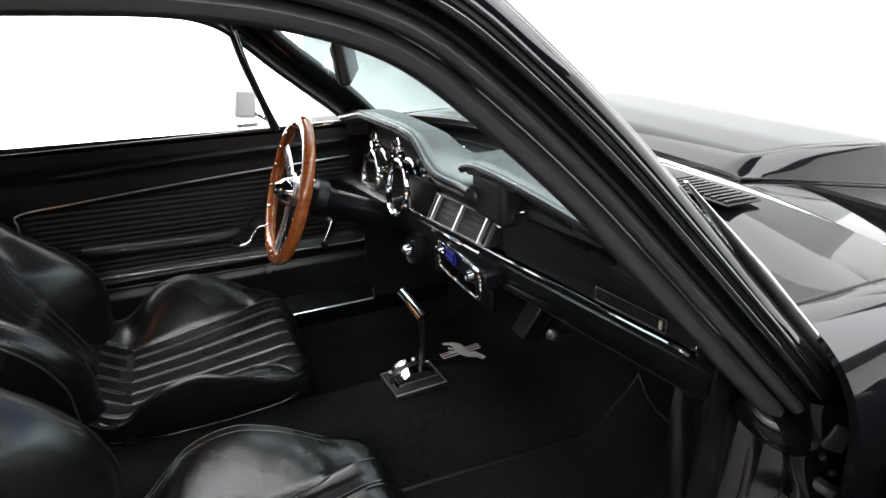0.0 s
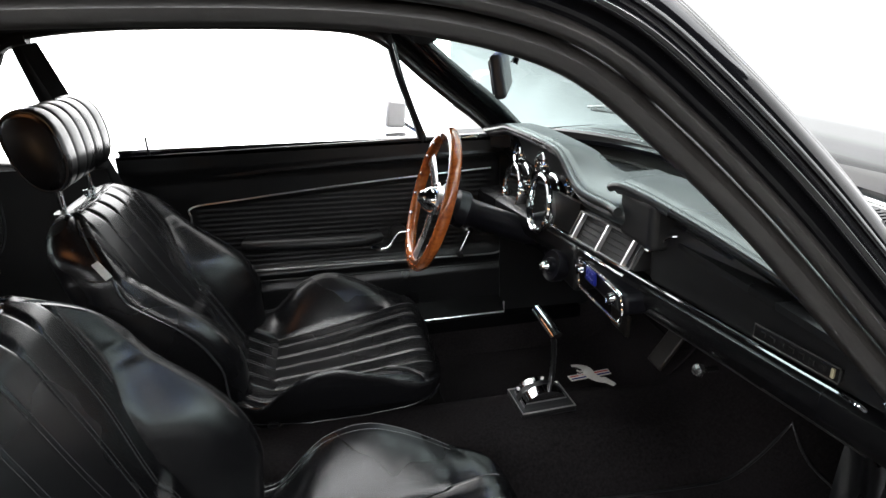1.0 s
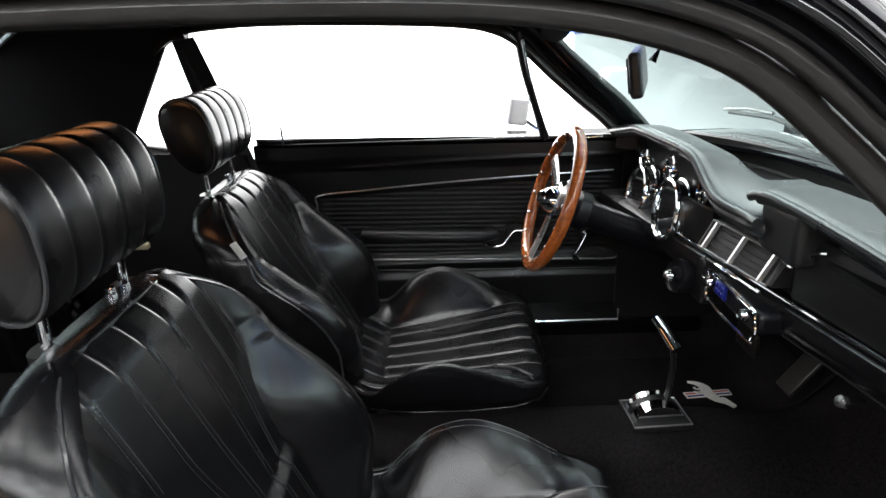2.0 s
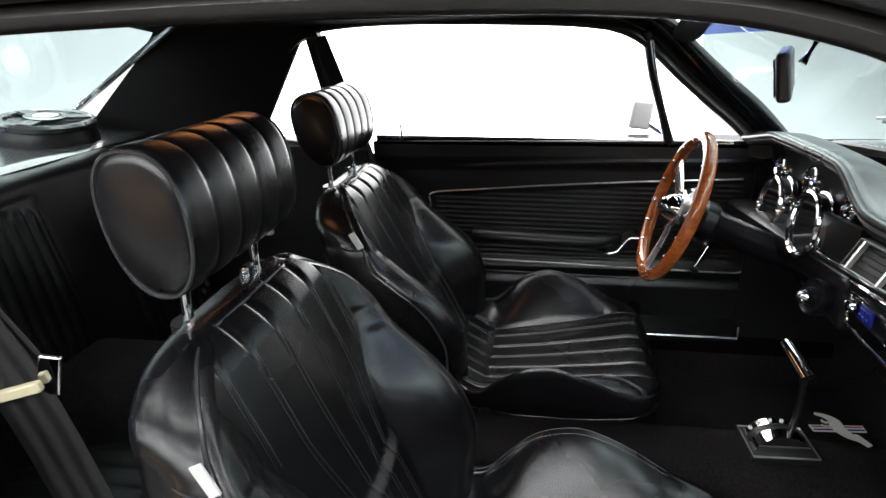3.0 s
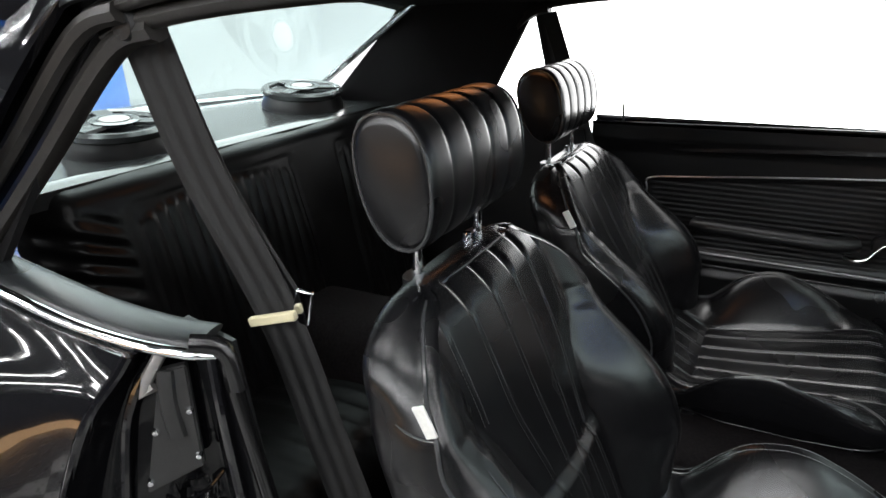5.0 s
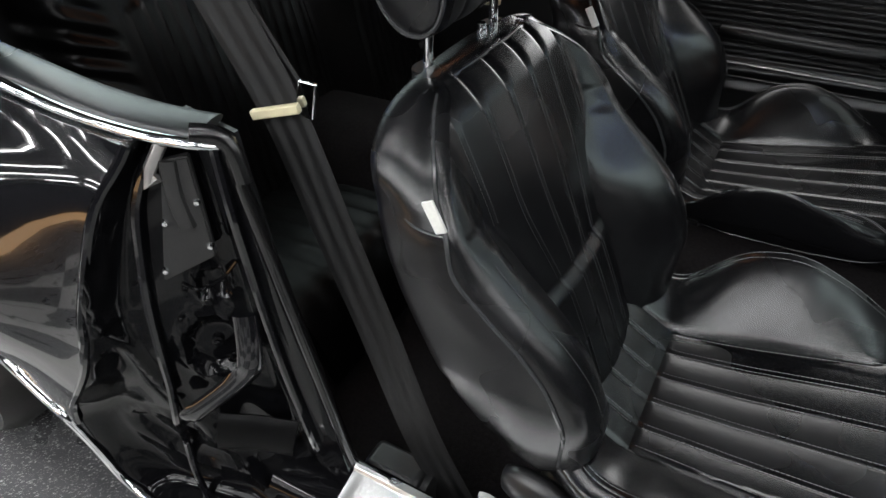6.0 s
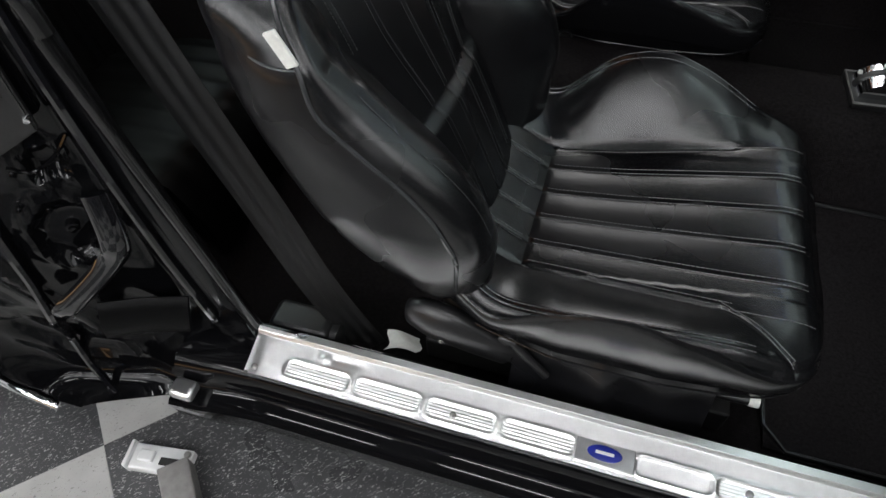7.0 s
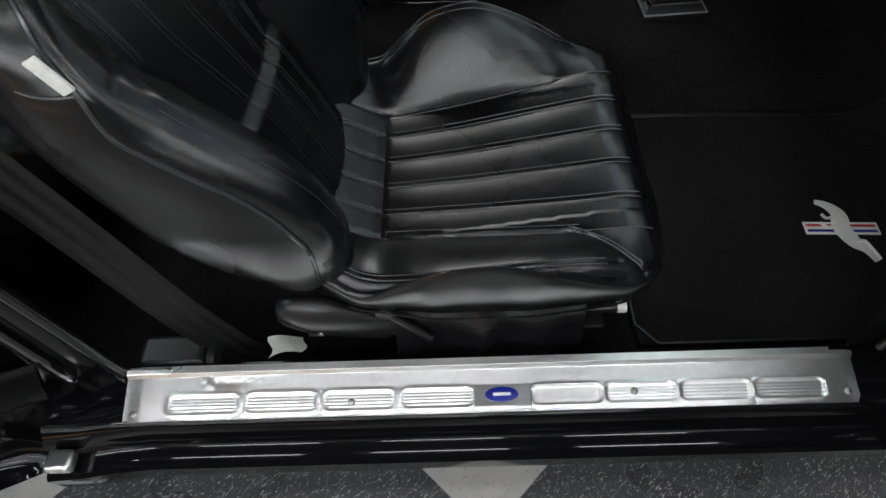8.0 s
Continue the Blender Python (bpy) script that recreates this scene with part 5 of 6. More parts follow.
# instruments
def dial(y, z, x, r, depth=0.030):
    g = part("gauge", lathe([(r * 0.9, -0.01), (r * 0.9, 0.002), (0, 0.003)], 28, (x, y, z), (-1, 0, 0.16)), GAUGE, dash, "round gauge")
    part("cup", lathe([(r * 1.02, -0.01), (r * 1.04, depth * 0.7), (r * 1.02, depth), (r * 0.95, depth), (r * 0.92, depth * 0.5), (r * 0.88, 0.0)], 32, (x, y, z), (-1, 0, 0.16)), CHROME, g, "polished gauge cup")
    for h, q in ((depth, 1.0), (depth * 0.35, 1.04)):
        part("bezel", lathe([(r * q - 0.004, h - 0.004), (r * q + 0.003, h - 0.005), (r * q + 0.006, h - 0.001), (r * q + 0.0045, h + 0.004), (r * q, h + 0.006), (r * q - 0.004, h + 0.003), (r * q - 0.005, h - 0.002)], 40, (x, y, z), (-1, 0, 0.16)), CHROME, g, "chrome gauge bezel")
    part("inner_ring", lathe([(r * 0.74, 0.0025), (r * 0.72, 0.006), (r * 0.66, 0.006), (r * 0.64, 0.0025)], 28, (x, y, z), (-1, 0, 0.16)), ALU, g)
    part("needle", tube([(x - 0.006, y, z), (x - 0.006, y - r * 0.5, z + r * 0.3)], 0.0012, 5), WHITE, g)
    for k in range(9):
        a = math.pi * (-0.2 + 1.4 * k / 8)
        p = Vector((x - 0.004, y - r * 0.55 * math.cos(a), z + r * 0.55 * math.sin(a)))
        part("dial_mark", box(p.x - 0.001, p.x + 0.001, p.y - 0.002, p.y + 0.002, p.z - 0.002, p.z + 0.002, 0), WHITE, g)
    part("hub_cap", lathe([(0, 0.016), (r * 0.2, 0.012), (r * 0.3, 0.003)], 12, (x, y, z), (-1, 0, 0.16)), CHROME, g)


part("cluster_panel", box(0.778, 0.83, 0.10, 0.66, 0.74, 0.94, 0.01), GAUGE, dash, "black instrument panel")
dial(0.262, 0.822, 0.762, 0.064, 0.042)
dial(0.462, 0.806, 0.758, 0.064, 0.042)
dial(0.368, 0.893, 0.775, 0.028, 0.014)
dial(0.56, 0.880, 0.775, 0.024, 0.012)
dial(0.175, 0.885, 0.775, 0.024, 0.012)

# radio below the dash, column dial, steering column
rad = part("radio", box(0.740, 0.80, -0.140, 0.045, 0.728, 0.770, 0.012), GAUGE, dash, "black radio with chrome bezel and blue display")
RR = [(0.045, 0.778), (0.03, 0.788), (-0.115, 0.788), (-0.13, 0.778), (-0.137, 0.755), (-0.13, 0.735), (-0.115, 0.728), (0.03, 0.728), (0.045, 0.738), (0.05, 0.757)]
part("radio_bezel", tube([(0.734, p.x * 1.06 - 0.004, p.y - 0.012) for p in smooth_path([(a, b, 0) for a, b in RR], 3, True)], 0.0032, 8, True, (1, 0, 0)), CHROME, rad, "chrome radio bezel")
part("display", box(0.731, 0.737, -0.035, 0.005, 0.745, 0.772, 0.001, 1), BLUE, rad, "blue lit display")
for i in range(3):
    for j in range(2):
        part("button", box(0.729, 0.733, -0.030 + 0.012 * i, -0.022 + 0.012 * i, 0.748 + 0.012 * j, 0.756 + 0.012 * j, 0.0008, 1), BLUE, rad)
part("radio_knob", lathe([(0, 0.012), (0.010, 0.011), (0.012, 0)], 14, (0.733, 0.028, 0.757), (-1, 0, 0)), CHROME, rad)
part("radio_knob", lathe([(0, 0.012), (0.010, 0.011), (0.012, 0)], 14, (0.733, -0.115, 0.757), (-1, 0, 0)), CHROME, rad)
part("radio_trim", tube([(face_x(0.06) - 0.03, 0.06, 0.812 - 0.02), (face_x(-0.02) - 0.045, -0.02, 0.802), (face_x(-0.12) - 0.045, -0.12, 0.800)], 0.003, 6), CHROME, dash)
knob = part("column_dial", lathe([(0.032, -0.02), (0.036, 0.0), (0.033, 0.008), (0.028, 0.005), (0.018, 0.006), (0.016, 0.016), (0.0, 0.018)], 28, (0.715, 0.140, 0.722), (-1, -0.2, 0.3)), GAUGE, dash, "round black dial with chrome centre")
part("dial_centre", lathe([(0, 0.026), (0.008, 0.024), (0.012, 0.017), (0.014, 0.012)], 14, (0.705, 0.135, 0.722), (-1, -0.2, 0.3)), CHROME, knob)
part("column_support", box(0.74, 0.80, 0.08, 0.20, 0.68, 0.78, 0.01), PLASTIC, dash)


# ---- steering wheel ----
HUB = Vector((0.487, 0.362, 0.830))
TILTW = Matrix.Translation(HUB) @ Matrix.Rotation(radians(19), 4, "Y")
wheel = thing("steering_wheel", "varnished wooden rim steering wheel with polished metal spokes", "steering wheel")
part("rim", moved(tube([Vector((0, 0.162 * math.cos(a), 0.162 * math.sin(a))) for a in steps(0, 2 * math.pi, 97)[:-1]], 0.0145, 14, True, (1, 0, 0)), TILTW), WOOD, wheel, "varnished mahogany rim")
for k in range(18):
    a = 2 * math.pi * (k + 0.5) / 18
    part("rivet", moved(lathe([(0, 0.0022), (0.003, 0.0016), (0.0042, 0.0)], 8, (-0.0105, 0.153 * math.cos(a), 0.153 * math.sin(a)), (-0.75, -0.66 * math.cos(a), -0.66 * math.sin(a))), TILTW), CHROME, wheel, "bright rim rivet")
for a in (270, 30, 150):
    ca, sa = math.cos(radians(a)), math.sin(radians(a))
    d = Vector((0, ca, sa))
    pth = [Vector((0.008, 0, 0)) + d * 0.02, Vector((0.008, 0, 0)) + d * 0.07, Vector((0.004, 0, 0)) + d * 0.12, d * 0.155]
    part("spoke", moved(sweep(smooth_path(pth, 4), [(a2 * 0.022, b2 * 0.003) for a2, b2 in circle(1, 10)], (1, 0, 0)), TILTW), ALU, wheel, "polished metal spoke")
part("boss", moved(lathe([(0, -0.012), (0.020, -0.010), (0.028, 0.0), (0.034, 0.02), (0.036, 0.05)], 24, (-0.012, 0, 0), (1, 0, 0)), TILTW), CHROME, wheel, "chrome wheel boss")
part("horn_button", moved(lathe([(0, 0.014), (0.012, 0.012), (0.018, 0.004), (0.019, 0)], 20, (-0.020, 0, 0), (-1, 0, 0)), TILTW), CHROME, wheel, "chrome horn button")
part("hub_plate", moved(lathe([(0.0, 0.0), (0.040, 0.001), (0.044, 0.004), (0.040, 0.008), (0.0, 0.009)], 28, (0.012, 0, 0), (-1, 0, 0)), TILTW), ALU, wheel, "polished hub plate")
column = part("steering_column", moved(lathe([(0.026, 0.03), (0.030, 0.05), (0.044, 0.06), (0.046, 0.085), (0.034, 0.10), (0.032, 0.30), (0.045, 0.34)], 24, (0, 0, 0), (1, 0, -0.08)), TILTW), GAUGE, dash, "black steering column")
part("signal_lever", moved(tube([(0.09, 0.03, 0), (0.085, 0.10, 0.01), (0.07, 0.17, 0.02)], 0.005, 8), TILTW), CHROME, column)

# pedals
ped = part("brake_pedal", box(0.985, 1.0, 0.30, 0.40, 0.42, 0.48, 0.006), RUBBER, dash, "black rubber brake pedal")
part("pedal_arm", tube([(1.0, 0.35, 0.46), (1.03, 0.34, 0.62), (1.02, 0.30, 0.75)], 0.007, 8), STEEL, ped)
gas = part("accelerator_pedal", moved(box(-0.006, 0.006, -0.03, 0.03, -0.08, 0.08, 0.004), pose(1.06, 0.20, 0.46, 0, 35, 0)), RUBBER, dash, "black rubber accelerator pedal")
part("pedal_arm", tube([(1.02, 0.20, 0.52), (1.0, 0.19, 0.65), (0.98, 0.17, 0.74)], 0.005, 8), STEEL, gas)

# ---- gear lever ----
shift = thing("gear_selector", "chrome automatic gear selector on the carpeted tunnel", "gear selector")
SH = Matrix.Translation((0.668, 0.067, 0.436)) @ Matrix.Rotation(radians(3), 4, "Z")
part("base_plate", moved(join([box(-0.062, 0.062, -0.050, 0.050, -0.010, 0.004, 0.003)]), SH), PLASTIC, shift, "black selector plate")
part("plate_edge", moved(tube([(-0.060, -0.048, 0.004), (0.060, -0.048, 0.004), (0.060, 0.048, 0.004), (-0.060, 0.048, 0.004)], 0.0022, 6, True), SH), STEEL, shift, "bright plate edge")
arc = [(0.052 * math.cos(a), 0.052 * math.sin(a) * 0.72) for a in steps(0, math.pi, 15)]
part("quadrant", moved(loft([[(x, y, z) for x, z in arc] for y in steps(-0.032, 0.032, 6)]), SH), CHROME, shift, "arched chrome quadrant")
part("gate", moved(loft([[(x * 1.06, y, z * 1.06) for x, z in arc] for y in steps(0.0, 0.012, 3)]), SH), PLASTIC, shift)
for i in range(6):
    a = 0.5 + 0.42 * i
    part("gear_mark", moved(box(-0.003, 0.003, 0.016, 0.021, -0.003, 0.003, 0.0005, 1), SH @ Matrix.Translation((0.0525 * math.cos(a), 0.006, 0.0525 * 0.72 * math.sin(a)))), WHITE, shift)
part("lever", tube(smooth_path([(0.690, 0.072, 0.455), (0.695, 0.070, 0.52), (0.692, 0.064, 0.585), (0.676, 0.060, 0.624)], 5), 0.0062, 10), PLASTIC, shift, "slim metal lever")
hand = part("handle", sweep(smooth_path([(0.664, 0.095, 0.646), (0.669, 0.078, 0.639), (0.677, 0.050, 0.625), (0.684, 0.025, 0.612)], 5), [(a * 0.014, b * 0.010) for a, b in circle(1, 12)], (0, 0, 1)), CHROME, shift, "chrome T-handle")
part("handle_button", lathe([(0, 0.010), (0.007, 0.009), (0.008, 0)], 10, (0.684, 0.030, 0.622), (0.3, -0.8, -0.4)), CHROME, hand)

# ---- driver door ----


def panel_y(x, z):
    y = 0.700
    y -= 0.020 * bump01((z - 0.83) / 0.05)  # padded top roll
    upper = 0.79 + 0.05 * (x + 0.3)
    y -= 0.010 * math.exp(-((z - (0.842 + 0.022 * math.sin(min(1.57, (x + 0.1) * 2.4)))) / 0.006) ** 2) * bump01((x + 0.1) / 0.15)
    inside = bump01((x + 0.125) / 0.02) * bump01((0.72 - x) / 0.02) * bump01((z - 0.565) / 0.01) * bump01((0.766 + 0.055 * (x + 0.12) - z) / 0.01)
    y += 0.006 * inside
    y += 0.0007 * inside * math.cos((z + 0.02 * x) * 2 * math.pi / 0.0145)
    y -= 0.010 * math.exp(-((z - 0.545) / 0.012) ** 2)
    y -= 0.008 * bump01((0.52 - z) / 0.03)
    return y


door = part("car_door", sheet(lambda u, v: (-0.29 + 1.10 * u, 0.78 + 0.07 * math.sin(v * 2.6), 0.25 + 0.66 * v), steps(0, 1, 6), steps(0, 1, 12), 0.01, (0, -1, 0)), PAINT, car, "closed black driver door")
part("door_panel", sheet(lambda u, v: (-0.295 + 1.09 * u, panel_y(-0.295 + 1.09 * u, 0.395 + 0.525 * v), 0.395 + 0.525 * v), steps(0, 1, 80), steps(0, 1, 220), 0.012, (0, 1, 0)), VINYL, door, "black ribbed vinyl door panel")
part("door_top", sheet(lambda u, v: (-0.29 + 1.09 * u, 0.68 + 0.13 * v, 0.921 - 0.012 * u + 0.004 * v), steps(0, 1, 8), steps(0, 1, 6), 0.008, (0, 0, -1)), PAINT, door)
part("belt_trim", tube([(x, 0.705, 0.930 - 0.020 * (x + 0.3)) for x in steps(-0.29, 0.78, 20)], 0.008, 8), CHROME, door, "bright window sill trim")
trim = smooth_path([(-0.137, 0.698, 0.70), (-0.137, 0.698, 0.735), (-0.128, 0.697, 0.766), (0.0, 0.694, 0.778), (0.2, 0.692, 0.793), (0.45, 0.692, 0.806), (0.72, 0.692, 0.816)], 6)
part("panel_trim", tube(trim, 0.0026, 8), ALU, door, "thin bright panel trim")
low = [(-0.27, 0.689, 0.575)] + [(x, 0.689, 0.566 - 0.028 * x) for x in steps(-0.1, 0.71, 10)] + [(0.745, 0.689, 0.552), (0.752, 0.69, 0.575), (0.752, 0.692, 0.61)]
part("panel_trim", tube(smooth_path(low, 3), 0.0032, 8), STEEL, door, "bright lower panel trim")
part("panel_trim", tube([(x, 0.690, 0.530 - 0.02 * x) for x in steps(-0.27, 0.74, 10)], 0.003, 8), PLASTIC, door)
part("armrest", sweep(smooth_path([(0.0, 0.685, 0.648), (0.05, 0.668, 0.650), (0.20, 0.660, 0.645), (0.33, 0.664, 0.640), (0.375, 0.682, 0.640)], 6), [(a * 0.028, b * 0.020) for a, b in circle(1, 14)], (0, 0, 1)), VINYL, door, "black padded armrest")
hd = part("door_handle", sweep(smooth_path([(0.355, 0.668, 0.612), (0.375, 0.660, 0.608), (0.40, 0.660, 0.612), (0.418, 0.668, 0.632), (0.435, 0.674, 0.648), (0.462, 0.672, 0.650)], 5), [(a * 0.006, b * 0.011) for a, b in circle(1, 10)], (0, 1, 0)), CHROME, door, "chrome inner door handle")
part("handle_cup", lathe([(0, 0.004), (0.022, 0.004), (0.026, 0.0), (0.026, -0.02)], 20, (0.435, 0.684, 0.640), (0, -1, 0)), PLASTIC, door)
ck = part("window_crank", sweep([(0.645, 0.668, 0.632), (0.63, 0.658, 0.605), (0.612, 0.652, 0.575)], [(a * 0.006, b * 0.009) for a, b in circle(1, 10)], (0, 1, 0)), CHROME, door, "chrome window crank")
part("crank_boss", lathe([(0, 0.018), (0.012, 0.016), (0.018, 0.006), (0.020, -0.02)], 16, (0.645, 0.684, 0.634), (0, -1, 0)), CHROME, door)
part("crank_knob", lathe([(0, 0.026), (0.008, 0.025), (0.010, 0.012), (0.007, 0)], 14, (0.610, 0.652, 0.572), (0, -1, 0)), PLASTIC, door)
peg = part("lock_peg", tube([(-0.212, 0.692, 0.905), (-0.214, 0.692, 0.968)], 0.003, 8), PLASTIC, door, "slim black lock peg")
# vent window: bar, pane, lower frame
bar = part("vent_window_bar", sweep(smooth_path([(0.43, 0.604, 1.20), (0.455, 0.635, 1.10), (0.49, 0.665, 1.0), (0.520, 0.69, 0.905)], 5), [(a * 0.010, b * 0.010) for a, b in circle(1, 8)], (0, 1, 0)), PLASTIC, door, "black vent window bar")
part("bar_trim", tube(smooth_path([(0.443, 0.596, 1.18), (0.466, 0.626, 1.09), (0.50, 0.657, 0.99), (0.531, 0.682, 0.912)], 5), 0.004, 8), CHROME, door, "bright bar edge")
part("vent_sill", tube([(0.52, 0.69, 0.908), (0.68, 0.685, 0.914)], 0.007, 8), CHROME, door)
part("vent_latch", sweep(smooth_path([(0.56, 0.682, 0.915), (0.58, 0.676, 0.928), (0.61, 0.676, 0.930)], 4), [(a * 0.006, b * 0.004) for a, b in circle(1, 8)], (0, 0, 1)), CHROME, door, "small chrome vent latch")
bm = bmesh.new()
vs = [bm.verts.new(v) for v in ((0.452, 0.625, 1.14), (0.525, 0.69, 0.912), (0.685, 0.69, 0.918))]
bm.faces.new(vs)
pane = part("vent_pane", bm, CLEAR, door, "clear vent window pane")
pane.visible_shadow = False
# door mirror
mir = thing("door_mirror", "chrome rectangular door mirror on a short arm", "mirror")
# pale colour stands in for the white surroundings reflected in the head
part("head", moved(box(-0.032, 0.032, -0.012, 0.016, -0.042, 0.042, 0.010, 3), pose(0.468, 0.88, 0.962, 0, 8, 12)), SATIN, mir, "mirror head coloured pale for the white it reflects")
part("arm", tube(smooth_path([(0.49, 0.885, 0.935), (0.53, 0.85, 0.91), (0.545, 0.81, 0.895)], 5), 0.009, 10), CHROME, mir, "chrome arm")
part("foot", lathe([(0.024, 0.0), (0.022, 0.01), (0.012, 0.014), (0, 0.014)], 16, (0.545, 0.80, 0.885)), CHROME, mir)
# quarter window bar
part("quarter_window_bar", sweep(smooth_path([(-0.428, 0.604, 1.235), (-0.415, 0.640, 1.11), (-0.390, 0.690, 0.925)], 5), [(a * 0.017, b * 0.008) for a, b in circle(1, 8)], (0, 1, 0)), PLASTIC, car, "black quarter window bar")

# ---- interior mirror ----
im = thing("interior_mirror", "black rear view mirror hung from the windscreen header", "mirror")
part("mirror_body", moved(box(-0.011, 0.009, -0.105, 0.105, -0.034, 0.034, 0.007, 3), pose(0.560, 0.0, 1.148, 0, -8, -19)), PLASTIC, im, "black mirror body")
part("mirror_face", moved(box(-0.0135, -0.0115, -0.098, 0.098, -0.026, 0.026, 0.001, 1), pose(0.560, 0.0, 1.148, 0, -8, -19)), MIRROR, im, "mirror glass")
part("mirror_stem", tube([(0.58, 0, 1.16), (0.60, 0, 1.20), (0.57, 0, 1.245)], 0.007, 8), CHROME, im)

# ---- scuff plates ----
def scuff(sign, name_label):
    t = thing("scuff_plate", name_label, "scuff plate", "door sill scuff plates")
    Y = lambda a: sign * a

    def f(u, v):
        x = -0.228 + 0.996 * u
        y = 0.722 - 0.066 * v
        z = 0.3605 + 0.0155 * (v - 0.8)
        if v > 0.86:
            z += 0.006 * bump01((v - 0.86) / 0.05)
        # pressed ribbed pockets
        for i in range(8):
            cx = (-0.118 + 0.1067 * i) if i < 4 else (0.377 + 0.0997 * (i - 4))
            dx, dy = abs(x - cx) - 0.039, abs(y - 0.702) - 0.004
            d = math.hypot(max(dx, 0), max(dy, 0))
            inside = bump01((0.010 - d) / 0.004)
            rim = math.exp(-((d - 0.0095) / 0.0022) ** 2)
            z += 0.0017 * rim - 0.0012 * inside * (1 if i not in (4, 5) else 1.3)
            if i not in (4,):
                z += inside * 0.0004 * math.cos((y - 0.7) * 2 * math.pi / 0.0042)
        z += 0.0025 * math.exp(-((x + 0.115) / 0.007) ** 2 - ((y - 0.676) / 0.006) ** 2) - 0.002 * math.exp(-((x + 0.085) / 0.02) ** 2 - ((y - 0.674) / 0.005) ** 2)
        z -= 0.004 * bump01((-0.205 - x) / 0.02) * (1 - v) + 0.003 * bump01((x - 0.75) / 0.02)
        return (x, Y(y), z)
    part("plate", sheet(f, steps(0, 1, 320), steps(0, 1, 60), 0.002, (0, 0, -1)), ALU, t)
    part("inner_lip", sweep([(-0.165, Y(0.657), 0.369), (0.735, Y(0.657), 0.369)], [(-0.006, -0.004), (0.005, -0.004), (0.006, 0.003), (-0.004, 0.004)], (0, 0, 1)), ALU, t)
    for x, y in ((-0.213, 0.712), (0.085, 0.704), (0.468, 0.700), (0.752, 0.708)):
        part("screw", lathe([(0, 0.0015), (0.003, 0.0012), (0.0048, 0.0), (0.005, -0.004)], 10, (x, Y(y), 0.3605 + 0.0155 * ((0.722 - y) / 0.066 - 0.8) + 0.0015)), STEEL, t, "dark screw head")
    pl = part("badge_plate", box(0.251, 0.328, min(Y(0.684), Y(0.718)), max(Y(0.684), Y(0.718)), 0.3480, 0.3565, 0.0012, 1), ALU, t, "flat badge plate")
    ov = part("badge_oval", lathe([(0.0225, 0), (0.0225, 0.0012), (0.021, 0.0016), (0, 0.0016)], 28, (0, 0, 0), sx=1.0), BLUE, pl, "blue oval badge")
    ov.matrix_basis = Matrix.Translation((0.289, Y(0.701), 0.3565)) @ Matrix.Diagonal((1, 0.47, 1, 1))
    part("badge_mark", box(0.277, 0.301, Y(0.701) - 0.0022, Y(0.701) + 0.0022, 0.3577, 0.3592, 0.0006, 1), WHITE, pl)
    return t


scuff(-1, "polished aluminium scuff plate with pressed ribbed pockets on the open sill")
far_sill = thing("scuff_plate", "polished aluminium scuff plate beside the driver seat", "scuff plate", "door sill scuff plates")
# black face stands in for the dark reflection in the polished plate
part("plate", sweep([(-0.228, 0.675, 0.379), (0.75, 0.675, 0.379)], [(-0.019, 0.021), (-0.017, 0.024), (0.019, -0.016), (0.021, -0.020), (0.016, -0.022), (-0.021, 0.016)], (0, 0, 1)), DARKVINYL, far_sill, "plate face coloured black for its dark reflection")
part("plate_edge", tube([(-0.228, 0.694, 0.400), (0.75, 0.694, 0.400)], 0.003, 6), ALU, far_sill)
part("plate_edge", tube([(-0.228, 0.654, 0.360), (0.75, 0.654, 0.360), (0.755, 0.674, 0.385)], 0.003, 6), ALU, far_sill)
part("kick_panel", sheet(lambda u, v: (0.745 + 0.45 * u, 0.685 - 0.03 * u, 0.30 + 0.6 * v), steps(0, 1, 4), steps(0, 1, 6), 0.008, (0, 1, 0)), VINYL, car)

# ---- rear seat, shelf, speakers ----
rear = thing("rear_seat", "black vinyl rear bench seat with ribbed panels", "car seat")


def rear_x(y, z):
    x = -0.905 + 0.20 * (0.965 - z) ** 1.0
    for c, half in ((-0.1325, 0.228), (0.42, 0.15)):
        k = abs(y - c) / half
        if k < 1.15:
            ins = bump01((1.0 - k) / 0.06) * bump01((0.905 - 0.03 * k ** 4 - z) / 0.02)
            x += ins * (0.001 + 0.005 * abs(math.sin((y - c) * math.pi / 0.030)))
            x -= 0.002 * math.exp(-((k - 1.0) / 0.03) ** 2) * bump01((0.915 - z) / 0.03)
            x -= 0.0015 * math.exp(-((z - 0.905) / 0.006) ** 2) * bump01((1.0 - k) / 0.1)
    x += 0.004 * math.sin(y * 21 + 2 * math.sin(z * 9))
    e = max(0.0, (abs(y - 0.05) - 0.50) / 0.06)
    x -= 0.06 * e * e
    if abs(y - 0.05) > 0.42:
        x += 0.0045 * math.sin(z * 125 - 70 * abs(y - 0.05) + 1.5 * math.sin(z * 23)) * bump01((abs(y - 0.05) - 0.42) / 0.05) * bump01((0.93 - z) / 0.06)
    x -= 0.05 * (1 - math.sqrt(max(0, 1 - max(0.0, (z - 0.925) / 0.042) ** 2)))
    return x


part("backrest", sheet(lambda u, v: (rear_x(-0.515 + 1.13 * u, 0.42 + 0.545 * v), -0.515 + 1.13 * u, 0.42 + 0.545 * v), steps(0, 1, 240), steps(0, 1, 110), 0.05, (-1, 0, 0)), REARVINYL, rear, "ribbed and wrinkled backrest")
